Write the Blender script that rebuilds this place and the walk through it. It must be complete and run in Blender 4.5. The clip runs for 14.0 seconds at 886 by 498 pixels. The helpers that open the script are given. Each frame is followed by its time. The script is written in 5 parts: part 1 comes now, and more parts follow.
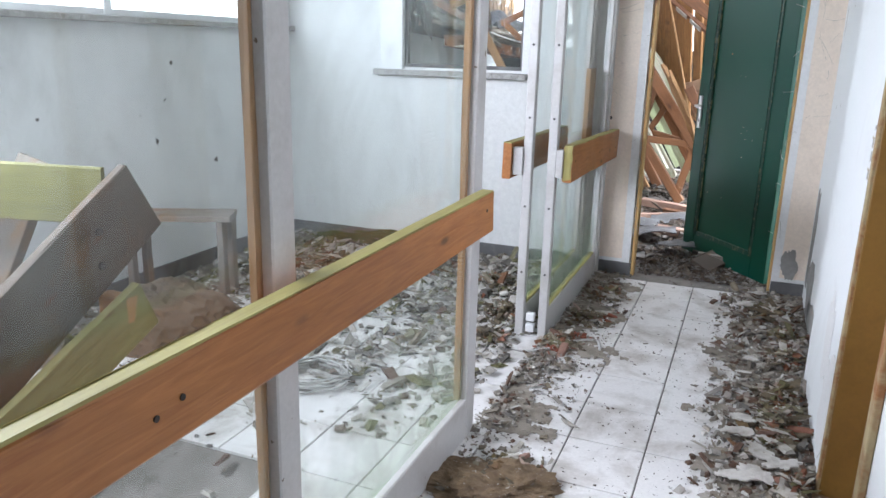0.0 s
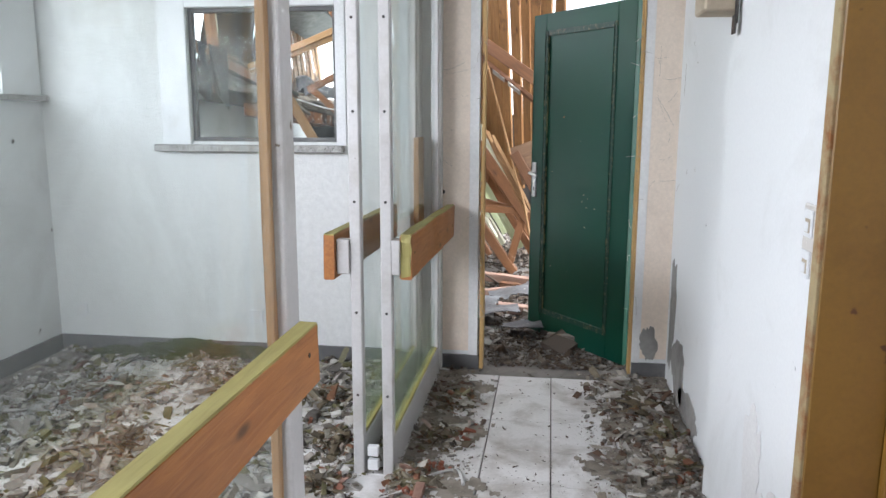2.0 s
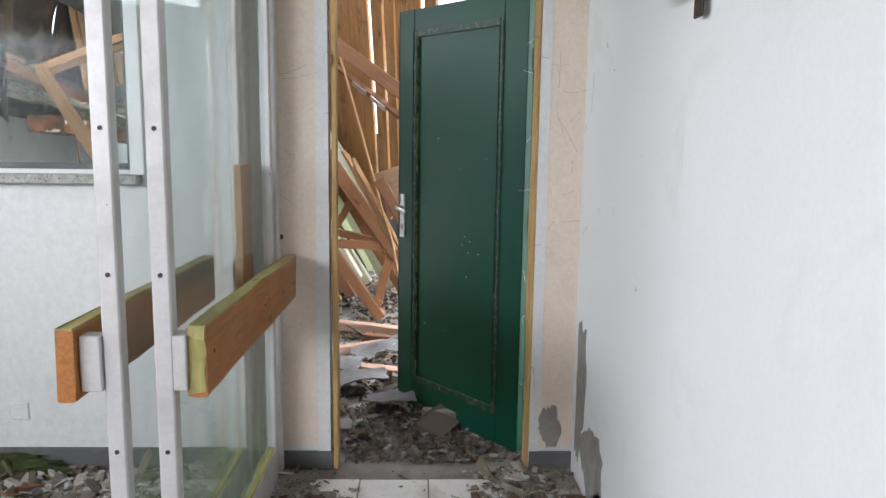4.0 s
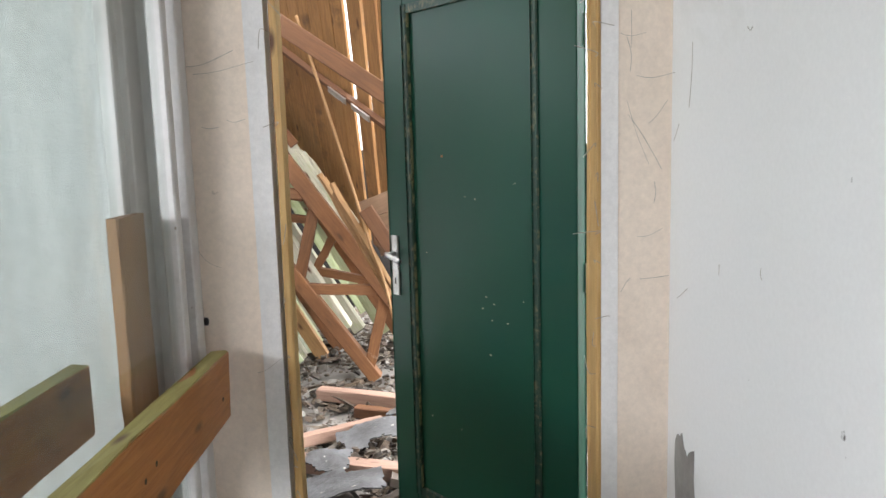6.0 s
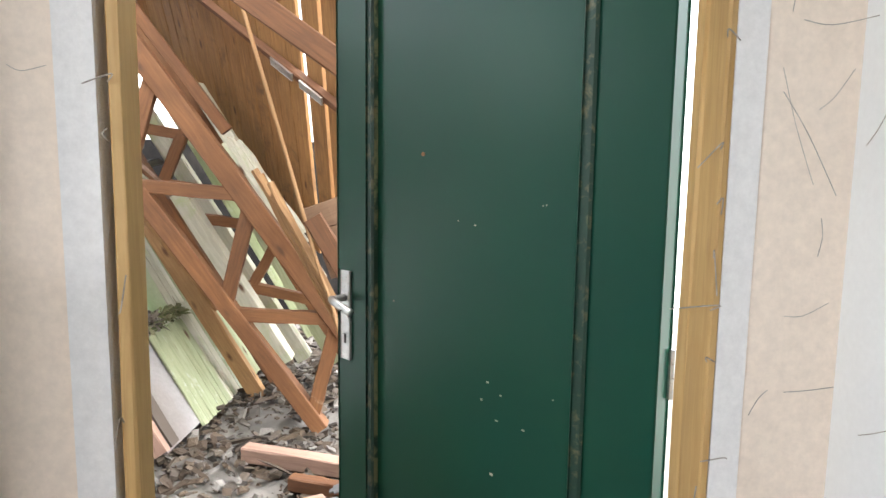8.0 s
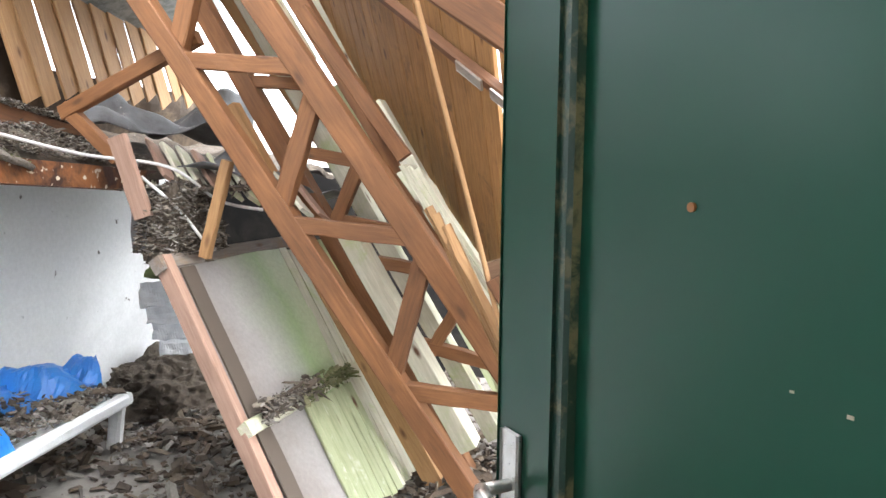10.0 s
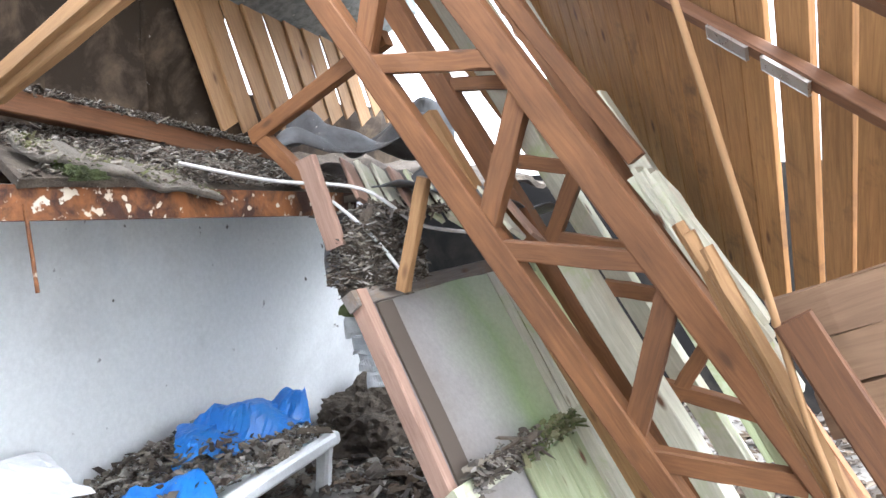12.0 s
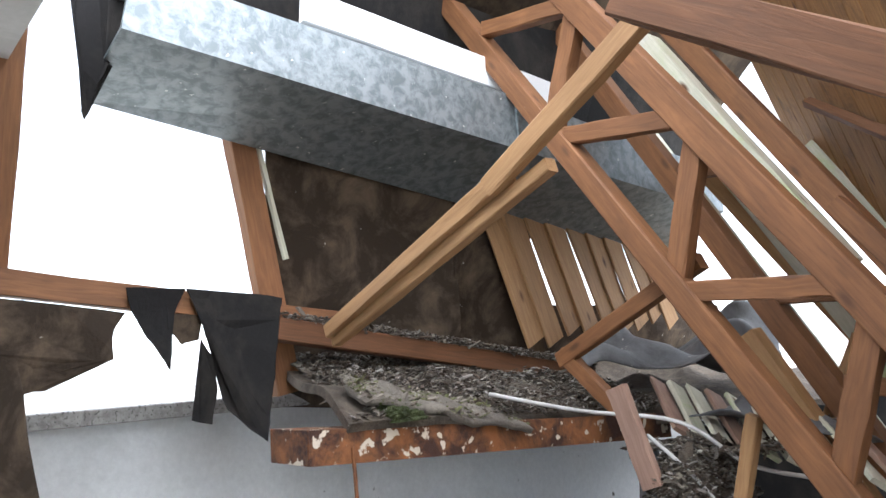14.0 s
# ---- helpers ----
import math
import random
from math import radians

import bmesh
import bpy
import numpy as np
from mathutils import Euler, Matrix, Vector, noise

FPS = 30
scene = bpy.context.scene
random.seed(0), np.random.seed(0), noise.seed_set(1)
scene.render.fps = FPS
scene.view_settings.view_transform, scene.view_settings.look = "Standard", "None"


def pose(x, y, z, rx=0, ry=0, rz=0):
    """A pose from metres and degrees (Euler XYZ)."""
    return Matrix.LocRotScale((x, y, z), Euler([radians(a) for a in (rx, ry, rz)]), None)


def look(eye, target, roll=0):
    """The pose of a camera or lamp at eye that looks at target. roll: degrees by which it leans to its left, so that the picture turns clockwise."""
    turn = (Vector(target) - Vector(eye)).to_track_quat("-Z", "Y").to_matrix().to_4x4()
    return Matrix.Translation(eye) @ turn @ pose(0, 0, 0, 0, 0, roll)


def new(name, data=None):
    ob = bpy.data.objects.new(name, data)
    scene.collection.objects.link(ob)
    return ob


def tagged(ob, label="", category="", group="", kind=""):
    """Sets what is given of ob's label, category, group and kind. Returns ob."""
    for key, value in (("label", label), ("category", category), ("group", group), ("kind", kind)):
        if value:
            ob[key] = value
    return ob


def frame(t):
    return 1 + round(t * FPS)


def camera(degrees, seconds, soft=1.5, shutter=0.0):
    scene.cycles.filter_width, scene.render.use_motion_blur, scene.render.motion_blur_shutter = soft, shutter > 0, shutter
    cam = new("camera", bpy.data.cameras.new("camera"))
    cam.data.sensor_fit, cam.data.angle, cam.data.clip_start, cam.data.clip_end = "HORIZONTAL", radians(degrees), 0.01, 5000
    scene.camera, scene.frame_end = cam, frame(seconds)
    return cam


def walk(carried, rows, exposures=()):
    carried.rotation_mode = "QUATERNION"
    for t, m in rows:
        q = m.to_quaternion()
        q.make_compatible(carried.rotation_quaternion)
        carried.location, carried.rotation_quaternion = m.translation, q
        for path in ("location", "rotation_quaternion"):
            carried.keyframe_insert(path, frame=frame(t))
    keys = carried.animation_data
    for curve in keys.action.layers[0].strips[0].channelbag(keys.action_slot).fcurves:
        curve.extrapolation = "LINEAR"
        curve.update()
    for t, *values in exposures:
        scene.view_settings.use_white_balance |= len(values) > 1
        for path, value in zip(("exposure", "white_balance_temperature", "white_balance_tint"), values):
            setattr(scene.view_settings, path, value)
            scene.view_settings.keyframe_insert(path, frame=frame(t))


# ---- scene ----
cam = camera(61.2, 14.0)
METRES, EYE, TILT, LEAN, TURN = 6.0, 1.48, 0.0, 0.0, 22.0
SKY, SUN, LEFT_WATTS = 0.14, 5.0, 50
ROWS = [
    (0.0, 0.0, 0.0, 0.0, 0.38, -15.13, -1.41),
    (0.5, 0.0029, 0.0268, 0.0019, -2.1, -13.62, -2.1),
    (1.0, 0.0024, 0.0589, 0.002, -7.89, -11.19, -2.3),
    (1.5, -0.0029, 0.0988, 0.0026, -14.37, -9.48, -3.68),
    (2.0, 0.0079, 0.138, 0.0006, -13.89, -10.07, -0.15),
    (2.5, 0.0306, 0.1792, 0.0027, -14.69, -10.12, -0.82),
    (3.0, 0.043, 0.2156, 0.0012, -15.64, -10.3, 0.01),
    (3.5, 0.0547, 0.2569, 0.0016, -22.43, -9.4, -2.14),
    (6.0, 0.1458, 0.4844, 0.0053, -24.08, -7.77, 1.62),
    (6.5, 0.1641, 0.5174, 0.0063, -23.64, -8.13, 1.04),
    (7.0, 0.1749, 0.5599, 0.004, -27.36, -8.05, -0.85),
    (9.5, 0.2523, 0.7494, 0.0040, -19.18, -7.95, 0.38),
    (10.0, 0.2699, 0.7868, 0.0056, -10.07, -6.27, -0.56),
    (10.5, 0.2818, 0.8055, 0.0052, -7.69, -5.80, 1.20),
    (11.0, 0.2817, 0.8278, 0.0046, -6.93, -5.86, 1.38),
    (11.5, 0.2763, 0.8618, 0.0042, -2.66, -5.50, 0.74),
    (12.0, 0.2686, 0.8827, 0.0082, 5.52, -5.54, 3.27),
    (12.5, 0.2664, 0.8957, 0.0145, 15.56, -2.38, 3.61),
    (13.0, 0.2644, 0.8990, 0.0240, 23.34, 1.34, 3.95),
    (13.5, 0.2613, 0.8995, 0.0345, 26.10, 4.29, 4.44),
    (14.0, 0.2585, 0.8977, 0.0441, 27.73, 8.77, 3.80),
]
walk(cam, [(t, pose(0, 0, EYE, TILT, LEAN, TURN) @ pose(METRES * x, METRES * y, METRES * z, 90 + pitch, roll, yaw)) for t, x, y, z, yaw, pitch, roll in ROWS], [(0.0, 1.95, 5750, 10), (2.0, 1.82, 6000, 10), (3.5, 1.72, 6100, 10), (6.0, 1.9, 6350, 10), (7.2, 2.05, 6350, 10), (9.5, 2.2, 6300, 10), (11.0, 2.22, 6050, 10), (12.5, 2.03, 5750, 10), (13.2, 1.82, 5750, 10), (14.0, 1.3, 5900, 10)])
# ---- world, sun, large lights ----
world = bpy.data.worlds.new("sky")
scene.world = world
world.use_nodes = True
wn = world.node_tree
sky = wn.nodes.new("ShaderNodeTexSky")
sky.sky_type, sky.sun_disc = "NISHITA", False
sky.sun_elevation, sky.sun_rotation, sky.dust_density, sky.air_density = radians(66), radians(120), 1.0, 1.0
wn.nodes["Background"].inputs[1].default_value = SKY
overcast = wn.nodes.new("ShaderNodeHueSaturation")
overcast.inputs["Saturation"].default_value, overcast.inputs["Value"].default_value = 0.2, 1.7
wn.links.new(sky.outputs[0], overcast.inputs["Color"])
wn.links.new(overcast.outputs[0], wn.nodes["Background"].inputs[0])
sun = new("sun", bpy.data.lights.new("sun", "SUN"))
sun.data.energy, sun.data.angle, sun.data.color = SUN, radians(115), (1, 0.98, 0.95)
sun.matrix_world = look((0, 0, 0), (-0.36, 0.21, -0.91))


def window_light(name, at, target, sx, sy, watts, color=(0.975, 0.95, 0.97)):
    lamp = new(name, bpy.data.lights.new(name, "AREA"))
    lamp.data.shape, lamp.data.size, lamp.data.size_y = "RECTANGLE", sx, sy
    lamp.data.energy, lamp.data.color = watts, color
    lamp.matrix_world = look(at, target)
    return lamp


window_light("window_light", (-3.28, 1.5, 2.0), (-1.6, 2.7, -0.2), 3.4, 0.75, LEFT_WATTS)
# Fill lamp added to brighten the washroom; no window or fitting stands there.
window_light("washroom_fill", (2.2, 2.2, 1.9), (0.5, 2.2, 1.2), 1.0, 0.8, 8)

# ---- materials ----


def nodes_of(name):
    m = bpy.data.materials.new(name)
    m.use_nodes = True
    t = m.node_tree
    return m, t, t.nodes["Principled BSDF"]


def link(t, a, b):
    t.links.new(a, b)


def noise_node(t, vec, scale, detail=4.0, rough=0.6, dist=0.0):
    n = t.nodes.new("ShaderNodeTexNoise")
    n.inputs["Scale"].default_value, n.inputs["Detail"].default_value = scale, detail
    n.inputs["Roughness"].default_value, n.inputs["Distortion"].default_value = rough, dist
    link(t, vec, n.inputs["Vector"])
    return n.outputs["Fac"]


def ramp(t, fac, stops):
    r = t.nodes.new("ShaderNodeValToRGB")
    e = r.color_ramp.elements
    while len(e) < len(stops):
        e.new(0.5)
    for k, (p, c) in enumerate(stops):
        e[k].position, e[k].color = p, (*c, 1) if len(c) == 3 else c
    link(t, fac, r.inputs[0])
    return r.outputs[0]


def mix(t, fac, a, b, kind="MIX"):
    n = t.nodes.new("ShaderNodeMix")
    n.data_type, n.blend_type = "RGBA", kind
    for sock, v in ((n.inputs[0], fac), (n.inputs[6], a), (n.inputs[7], b)):
        if isinstance(v, (int, float)):
            sock.default_value = v
        elif isinstance(v, tuple):
            sock.default_value = (*v, 1)
        else:
            link(t, v, sock)
    return n.outputs[2]


def scaled(t, vec, s):
    n = t.nodes.new("ShaderNodeMapping")
    n.inputs["Scale"].default_value = s
    link(t, vec, n.inputs["Vector"])
    return n.outputs[0]


def bump(t, p, height, strength, dist=0.01):
    b = t.nodes.new("ShaderNodeBump")
    b.inputs["Strength"].default_value, b.inputs["Distance"].default_value = strength, dist
    link(t, height, b.inputs["Height"])
    link(t, b.outputs[0], p.inputs["Normal"])


def coords(t, which="Object"):
    return t.nodes.new("ShaderNodeTexCoord").outputs[which]


def grain_coords(t):
    a = t.nodes.new("ShaderNodeAttribute")
    a.attribute_name = "grain"
    return a.outputs["Vector"]


def surface(name, base, spot, spot_at=(0.52, 0.68), scale=3.0, fine=60.0, rough=0.7, relief=0.3, metal=0.0, fleck=None, fleck_at=0.7, fleck_scale=25.0, depth=0.004, placed=False, grain=0.25):
    """A paint, plaster or metal: base colour, large stains, fine flecks and fine relief."""
    m, t, p = nodes_of(name)
    v = t.nodes.new("ShaderNodeNewGeometry").outputs["Position"] if placed else coords(t)
    big = noise_node(t, v, scale, 6, 0.65, 0.4)
    f = ramp(t, big, [(spot_at[0], (0, 0, 0)), (spot_at[1], (1, 1, 1))])
    c = mix(t, f, base, spot)
    small = noise_node(t, v, fine, 5, 0.7)
    c = mix(t, grain, c, ramp(t, small, [(0.3, (0.45, 0.45, 0.45)), (0.7, (1, 1, 1))]), "MULTIPLY")
    if fleck:
        k = ramp(t, noise_node(t, v, fleck_scale, 3, 0.5), [(fleck_at, (0, 0, 0)), (fleck_at + 0.04, (1, 1, 1))])
        c = mix(t, k, c, fleck)
    link(t, c, p.inputs["Base Color"])
    link(t, ramp(t, small, [(0.3, (rough - 0.12,) * 3), (0.7, (min(1, rough + 0.1),) * 3)]), p.inputs["Roughness"])
    p.inputs["Metallic"].default_value = metal
    bump(t, p, small, relief, depth)
    return m


def timber(name, light, dark, knot=(0.12, 0.05, 0.02), rough=0.65, stain=None, stain_at=(0.5, 0.65), gain=0.35):
    """Sawn wood with grain along each piece, knots and a stain or moss of its own."""
    m, t, p = nodes_of(name)
    g = grain_coords(t)
    rings = noise_node(t, scaled(t, g, (1.2, 16, 16)), 4.0, 6, 0.6, 1.2)
    c = ramp(t, rings, [(0.25, dark), (0.48, tuple(0.5 * (a + b) for a, b in zip(light, dark))), (0.72, light)])
    vo = t.nodes.new("ShaderNodeTexVoronoi")
    vo.inputs["Scale"].default_value = 1.0
    link(t, scaled(t, g, (3.2, 9, 9)), vo.inputs["Vector"])
    k = ramp(t, vo.outputs["Distance"], [(0.05, (1, 1, 1)), (0.14, (0, 0, 0))])
    c = mix(t, k, c, knot)
    broad = noise_node(t, scaled(t, g, (1, 2.5, 2.5)), 2.3, 4, 0.6)
    c = mix(t, gain, c, ramp(t, broad, [(0.3, (0.35, 0.33, 0.32)), (0.65, (1, 1, 1))]), "MULTIPLY")
    oi = t.nodes.new("ShaderNodeObjectInfo")
    c = mix(t, 0.5, c, ramp(t, oi.outputs["Random"], [(0.0, (0.72, 0.70, 0.68)), (1.0, (1, 1, 1))]), "MULTIPLY")
    if stain:
        s = ramp(t, noise_node(t, g, 3.1, 6, 0.7, 0.5), [(stain_at[0], (0, 0, 0)), (stain_at[1], (1, 1, 1))])
        c = mix(t, s, c, stain)
    link(t, c, p.inputs["Base Color"])
    p.inputs["Roughness"].default_value = rough
    bump(t, p, rings, 0.35, 0.003)
    return m


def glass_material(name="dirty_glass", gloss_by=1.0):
    m, t, p = nodes_of(name)
    t.nodes.remove(p)
    dirt = t.nodes.new("ShaderNodeBsdfDiffuse")
    v = coords(t)
    streaks = noise_node(t, scaled(t, v, (1, 1.4, 0.8)), 1.6, 6, 0.7, 0.8)
    dirt.inputs[0].default_value = (0.55, 0.60, 0.58, 1)
    see = t.nodes.new("ShaderNodeBsdfTransparent")
    see.inputs[0].default_value = (0.952, 0.976, 0.968, 1)
    gloss = t.nodes.new("ShaderNodeBsdfGlossy")
    gloss.inputs["Roughness"].default_value = 0.02
    fr = t.nodes.new("ShaderNodeLayerWeight")
    fr.inputs[0].default_value = 0.5
    a = t.nodes.new("ShaderNodeMixShader")
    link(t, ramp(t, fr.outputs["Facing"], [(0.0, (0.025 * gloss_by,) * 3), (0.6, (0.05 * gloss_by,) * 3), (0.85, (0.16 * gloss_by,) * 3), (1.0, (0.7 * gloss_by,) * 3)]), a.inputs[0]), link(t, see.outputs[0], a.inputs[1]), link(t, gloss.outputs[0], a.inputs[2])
    b = t.nodes.new("ShaderNodeMixShader")
    link(t, ramp(t, streaks, [(0.42, (0.008,) * 3), (0.78, (0.12,) * 3)]), b.inputs[0])
    link(t, a.outputs[0], b.inputs[1]), link(t, dirt.outputs[0], b.inputs[2])
    xyz = t.nodes.new("ShaderNodeSeparateXYZ")
    link(t, v, xyz.inputs[0])
    low = t.nodes.new("ShaderNodeMath")
    low.operation = "MULTIPLY_ADD"
    low.inputs[1].default_value = 0.9
    link(t, noise_node(t, scaled(t, v, (3, 3, 1.2)), 2.2, 6, 0.7, 0.6), low.inputs[0])
    link(t, xyz.outputs["Z"], low.inputs[2])
    algae = t.nodes.new("ShaderNodeBsdfDiffuse")
    algae.inputs[0].default_value = (0.50, 0.60, 0.40, 1)
    c = t.nodes.new("ShaderNodeMixShader")
    link(t, ramp(t, low.outputs[0], [(0.55, (0.30,) * 3), (0.75, (0.14,) * 3), (1.0, (0.0,) * 3)]), c.inputs[0])
    link(t, b.outputs[0], c.inputs[1]), link(t, algae.outputs[0], c.inputs[2])
    link(t, c.outputs[0], t.nodes["Material Output"].inputs[0])
    return m


def debris_material(name, colours, rough=0.9, scale=40.0):
    """Loose scraps: every scrap takes its own tone."""
    m, t, p = nodes_of(name)
    geo = t.nodes.new("ShaderNodeNewGeometry")
    n = len(colours)
    c = ramp(t, geo.outputs["Random Per Island"], [(i / n, col) for i, col in enumerate(colours)])
    f = noise_node(t, coords(t), scale, 5, 0.7)
    c = mix(t, 0.55, c, ramp(t, f, [(0.3, (0.35, 0.34, 0.33)), (0.7, (1, 1, 1))]), "MULTIPLY")
    link(t, c, p.inputs["Base Color"])
    p.inputs["Roughness"].default_value = rough
    bump(t, p, f, 0.6, 0.01)
    return m


PLASTER = surface("white_plaster", (0.82, 0.83, 0.83), (0.66, 0.66, 0.64), (0.55, 0.85), 1.6, 90, 0.85, 0.12, fleck=(0.09, 0.08, 0.07), fleck_at=0.755, fleck_scale=17, grain=0.1)
OLD_PLASTER = surface("mouldy_white_plaster", (0.78, 0.79, 0.79), (0.55, 0.555, 0.55), (0.50, 0.80), 1.3, 45, 0.88, 0.3, fleck=(0.10, 0.09, 0.08), fleck_at=0.70, fleck_scale=11)
ROUGHCAST = surface("rough_white_plaster", (0.80, 0.81, 0.80), (0.62, 0.62, 0.58), (0.55, 0.85), 1.3, 26, 0.9, 0.6, depth=0.012)
PEACH = surface("peach_paint", (0.88, 0.76, 0.645), (0.74, 0.62, 0.51), (0.55, 0.85), 2.0, 60, 0.8, 0.2, fleck=(0.12, 0.09, 0.07), fleck_at=0.75, fleck_scale=11)
BORDER = surface("grey_white_paint", (0.82, 0.81, 0.80), (0.70, 0.68, 0.66), (0.55, 0.8), 3.0, 60, 0.8, 0.2)
# Ceilings stay out of view; grey chosen so less light bounces onto the walls.
CEILING = surface("darkened_ceiling_paint", (0.55, 0.54, 0.52), (0.36, 0.34, 0.31), (0.55, 0.8), 1.5, 40, 0.9, 0.2)
BARE = surface("bare_cement", (0.36, 0.35, 0.33), (0.22, 0.21, 0.20), (0.4, 0.7), 6, 50, 0.95, 0.7)
TILE = surface("floor_tile", (0.76, 0.745, 0.73), (0.36, 0.325, 0.285), (0.47, 0.72), 3.4, 70, 0.6, 0.2, fleck=(0.10, 0.09, 0.08), fleck_at=0.685, fleck_scale=22, placed=True)
GROUT = surface("grout", (0.24, 0.22, 0.20), (0.13, 0.12, 0.10), (0.4, 0.7), 5, 60, 0.95, 0.4)
SKIRT = surface("dark_skirting", (0.13, 0.13, 0.13), (0.22, 0.21, 0.20), (0.5, 0.7), 5, 60, 0.7, 0.3)
OCHRE = surface("ochre_paint", (0.25, 0.135, 0.024), (0.17, 0.088, 0.016), (0.45, 0.75), 2.2, 60, 0.45, 0.15, fleck=(0.10, 0.04, 0.015), fleck_at=0.70, fleck_scale=16)
RUSTEDGE = surface("rusty_edge", (0.42, 0.33, 0.18), (0.28, 0.12, 0.04), (0.42, 0.6), 9, 80, 0.8, 0.5)
GREEN = surface("green_gloss_paint", (0.005, 0.056, 0.038), (0.012, 0.066, 0.032), (0.3, 0.8), 1.1, 300, 0.27, 0.0, grain=0.03)
GREEN.node_tree.nodes["Principled BSDF"].inputs["Specular IOR Level"].default_value = 0.3
for paint_link in [k for k in GREEN.node_tree.links if k.to_socket.name == "Roughness" and k.to_node.type == "BSDF_PRINCIPLED"]:
    GREEN.node_tree.links.remove(paint_link)
GREEN.node_tree.nodes["Principled BSDF"].inputs["Roughness"].default_value = 0.3
GREENEDGE = surface("worn_green_moulding", (0.012, 0.048, 0.032), (0.13, 0.13, 0.07), (0.52, 0.64), 34, 90, 0.4, 0.2)
STEEL = surface("worn_steel", (0.62, 0.62, 0.60), (0.45, 0.43, 0.40), (0.5, 0.7), 12, 90, 0.35, 0.1, metal=0.9)
ALU = surface("aged_aluminium", (0.62, 0.61, 0.60), (0.48, 0.46, 0.43), (0.5, 0.75), 4, 70, 0.5, 0.1, metal=0.25, fleck=(0.18, 0.14, 0.10), fleck_at=0.73, fleck_scale=30)
GALV = surface("galvanised_sheet", (0.29, 0.32, 0.335), (0.17, 0.195, 0.205), (0.42, 0.60), 22, 60, 0.5, 0.1, metal=0.55, fleck=(0.62, 0.62, 0.60), fleck_at=0.70, fleck_scale=40)
RUST = surface("rusted_steel", (0.05, 0.020, 0.012), (0.27, 0.105, 0.034), (0.42, 0.60), 6, 60, 0.85, 0.6, fleck=(0.60, 0.52, 0.42), fleck_at=0.61, fleck_scale=24)
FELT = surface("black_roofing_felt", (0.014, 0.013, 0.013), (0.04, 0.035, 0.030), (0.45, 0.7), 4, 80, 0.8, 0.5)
BROWNFELT = surface("brown_stained_felt", (0.040, 0.029, 0.021), (0.17, 0.125, 0.085), (0.46, 0.78), 5, 60, 0.85, 0.5, fleck=(0.5, 0.47, 0.42), fleck_at=0.73, fleck_scale=24)
PLASTIC = surface("white_plastic", (0.80, 0.81, 0.82), (0.60, 0.59, 0.56), (0.55, 0.8), 5, 80, 0.4, 0.1)
BLUE = surface("blue_tarpaulin", (0.02, 0.16, 0.55), (0.03, 0.22, 0.62), (0.4, 0.7), 5, 60, 0.38, 0.3)
GRANITE = surface("granite_sill", (0.46, 0.45, 0.43), (0.30, 0.29, 0.27), (0.4, 0.6), 30, 150, 0.5, 0.2, fleck=(0.12, 0.12, 0.11), fleck_at=0.60, fleck_scale=90)
PINKTILE = surface("pink_mosaic", (0.60, 0.32, 0.30), (0.50, 0.25, 0.24), (0.4, 0.7), 6, 90, 0.5, 0.2)
WALLTILE = surface("white_wall_tile", (0.80, 0.76, 0.72), (0.72, 0.67, 0.62), (0.4, 0.8), 4, 80, 0.2, 0.05, placed=True)
BEIGE = surface("beige_board", (0.52, 0.44, 0.33), (0.40, 0.33, 0.24), (0.45, 0.7), 6, 60, 0.8, 0.3)
IRON = surface("black_iron", (0.03, 0.028, 0.026), (0.08, 0.05, 0.035), (0.5, 0.7), 12, 80, 0.6, 0.3)
CABLE = surface("grey_cable", (0.55, 0.54, 0.52), (0.35, 0.34, 0.32), (0.5, 0.7), 9, 60, 0.6, 0.1)
MOSS = surface("moss", (0.08, 0.10, 0.028), (0.05, 0.06, 0.02), (0.4, 0.65), 18, 120, 0.95, 1.0, depth=0.02)
ORANGE = timber("varnished_pine", (0.48, 0.205, 0.058), (0.29, 0.10, 0.026), rough=0.42, gain=0.25)
ALGAE = timber("algae_green_wood_edge", (0.48, 0.43, 0.15), (0.33, 0.29, 0.09), rough=0.6)
JAMBWOOD = timber("yellow_pine_frame", (0.72, 0.48, 0.20), (0.56, 0.34, 0.12), rough=0.6, stain=(0.28, 0.17, 0.08), stain_at=(0.68, 0.78))
TRUSSWOOD = timber("red_brown_spruce", (0.29, 0.128, 0.047), (0.165, 0.067, 0.025), rough=0.7, gain=0.6, stain=(0.50, 0.40, 0.30), stain_at=(0.66, 0.80))
# Darker copy of the truss wood; on two purlins it also carries shade.
DARKTIMBER = timber("dark_red_timber", (0.19, 0.08, 0.030), (0.10, 0.04, 0.015), rough=0.7)
DECKWOOD = timber("stained_deck_boards", (0.46, 0.24, 0.085), (0.24, 0.115, 0.04), rough=0.75, stain=(0.11, 0.06, 0.03), stain_at=(0.55, 0.72))
PALEWOOD = timber("pale_pine", (0.45, 0.26, 0.115), (0.29, 0.155, 0.065), rough=0.7, stain=(0.2, 0.13, 0.08), stain_at=(0.64, 0.8))
GREYWOOD = timber("weathered_grey_wood", (0.28, 0.25, 0.22), (0.16, 0.135, 0.115), rough=0.8, stain=(0.22, 0.14, 0.08), stain_at=(0.52, 0.66))
MOSSWOOD = timber("algae_green_boards", (0.48, 0.51, 0.33), (0.31, 0.36, 0.19), rough=0.75, stain=(0.62, 0.62, 0.55), stain_at=(0.56, 0.72))
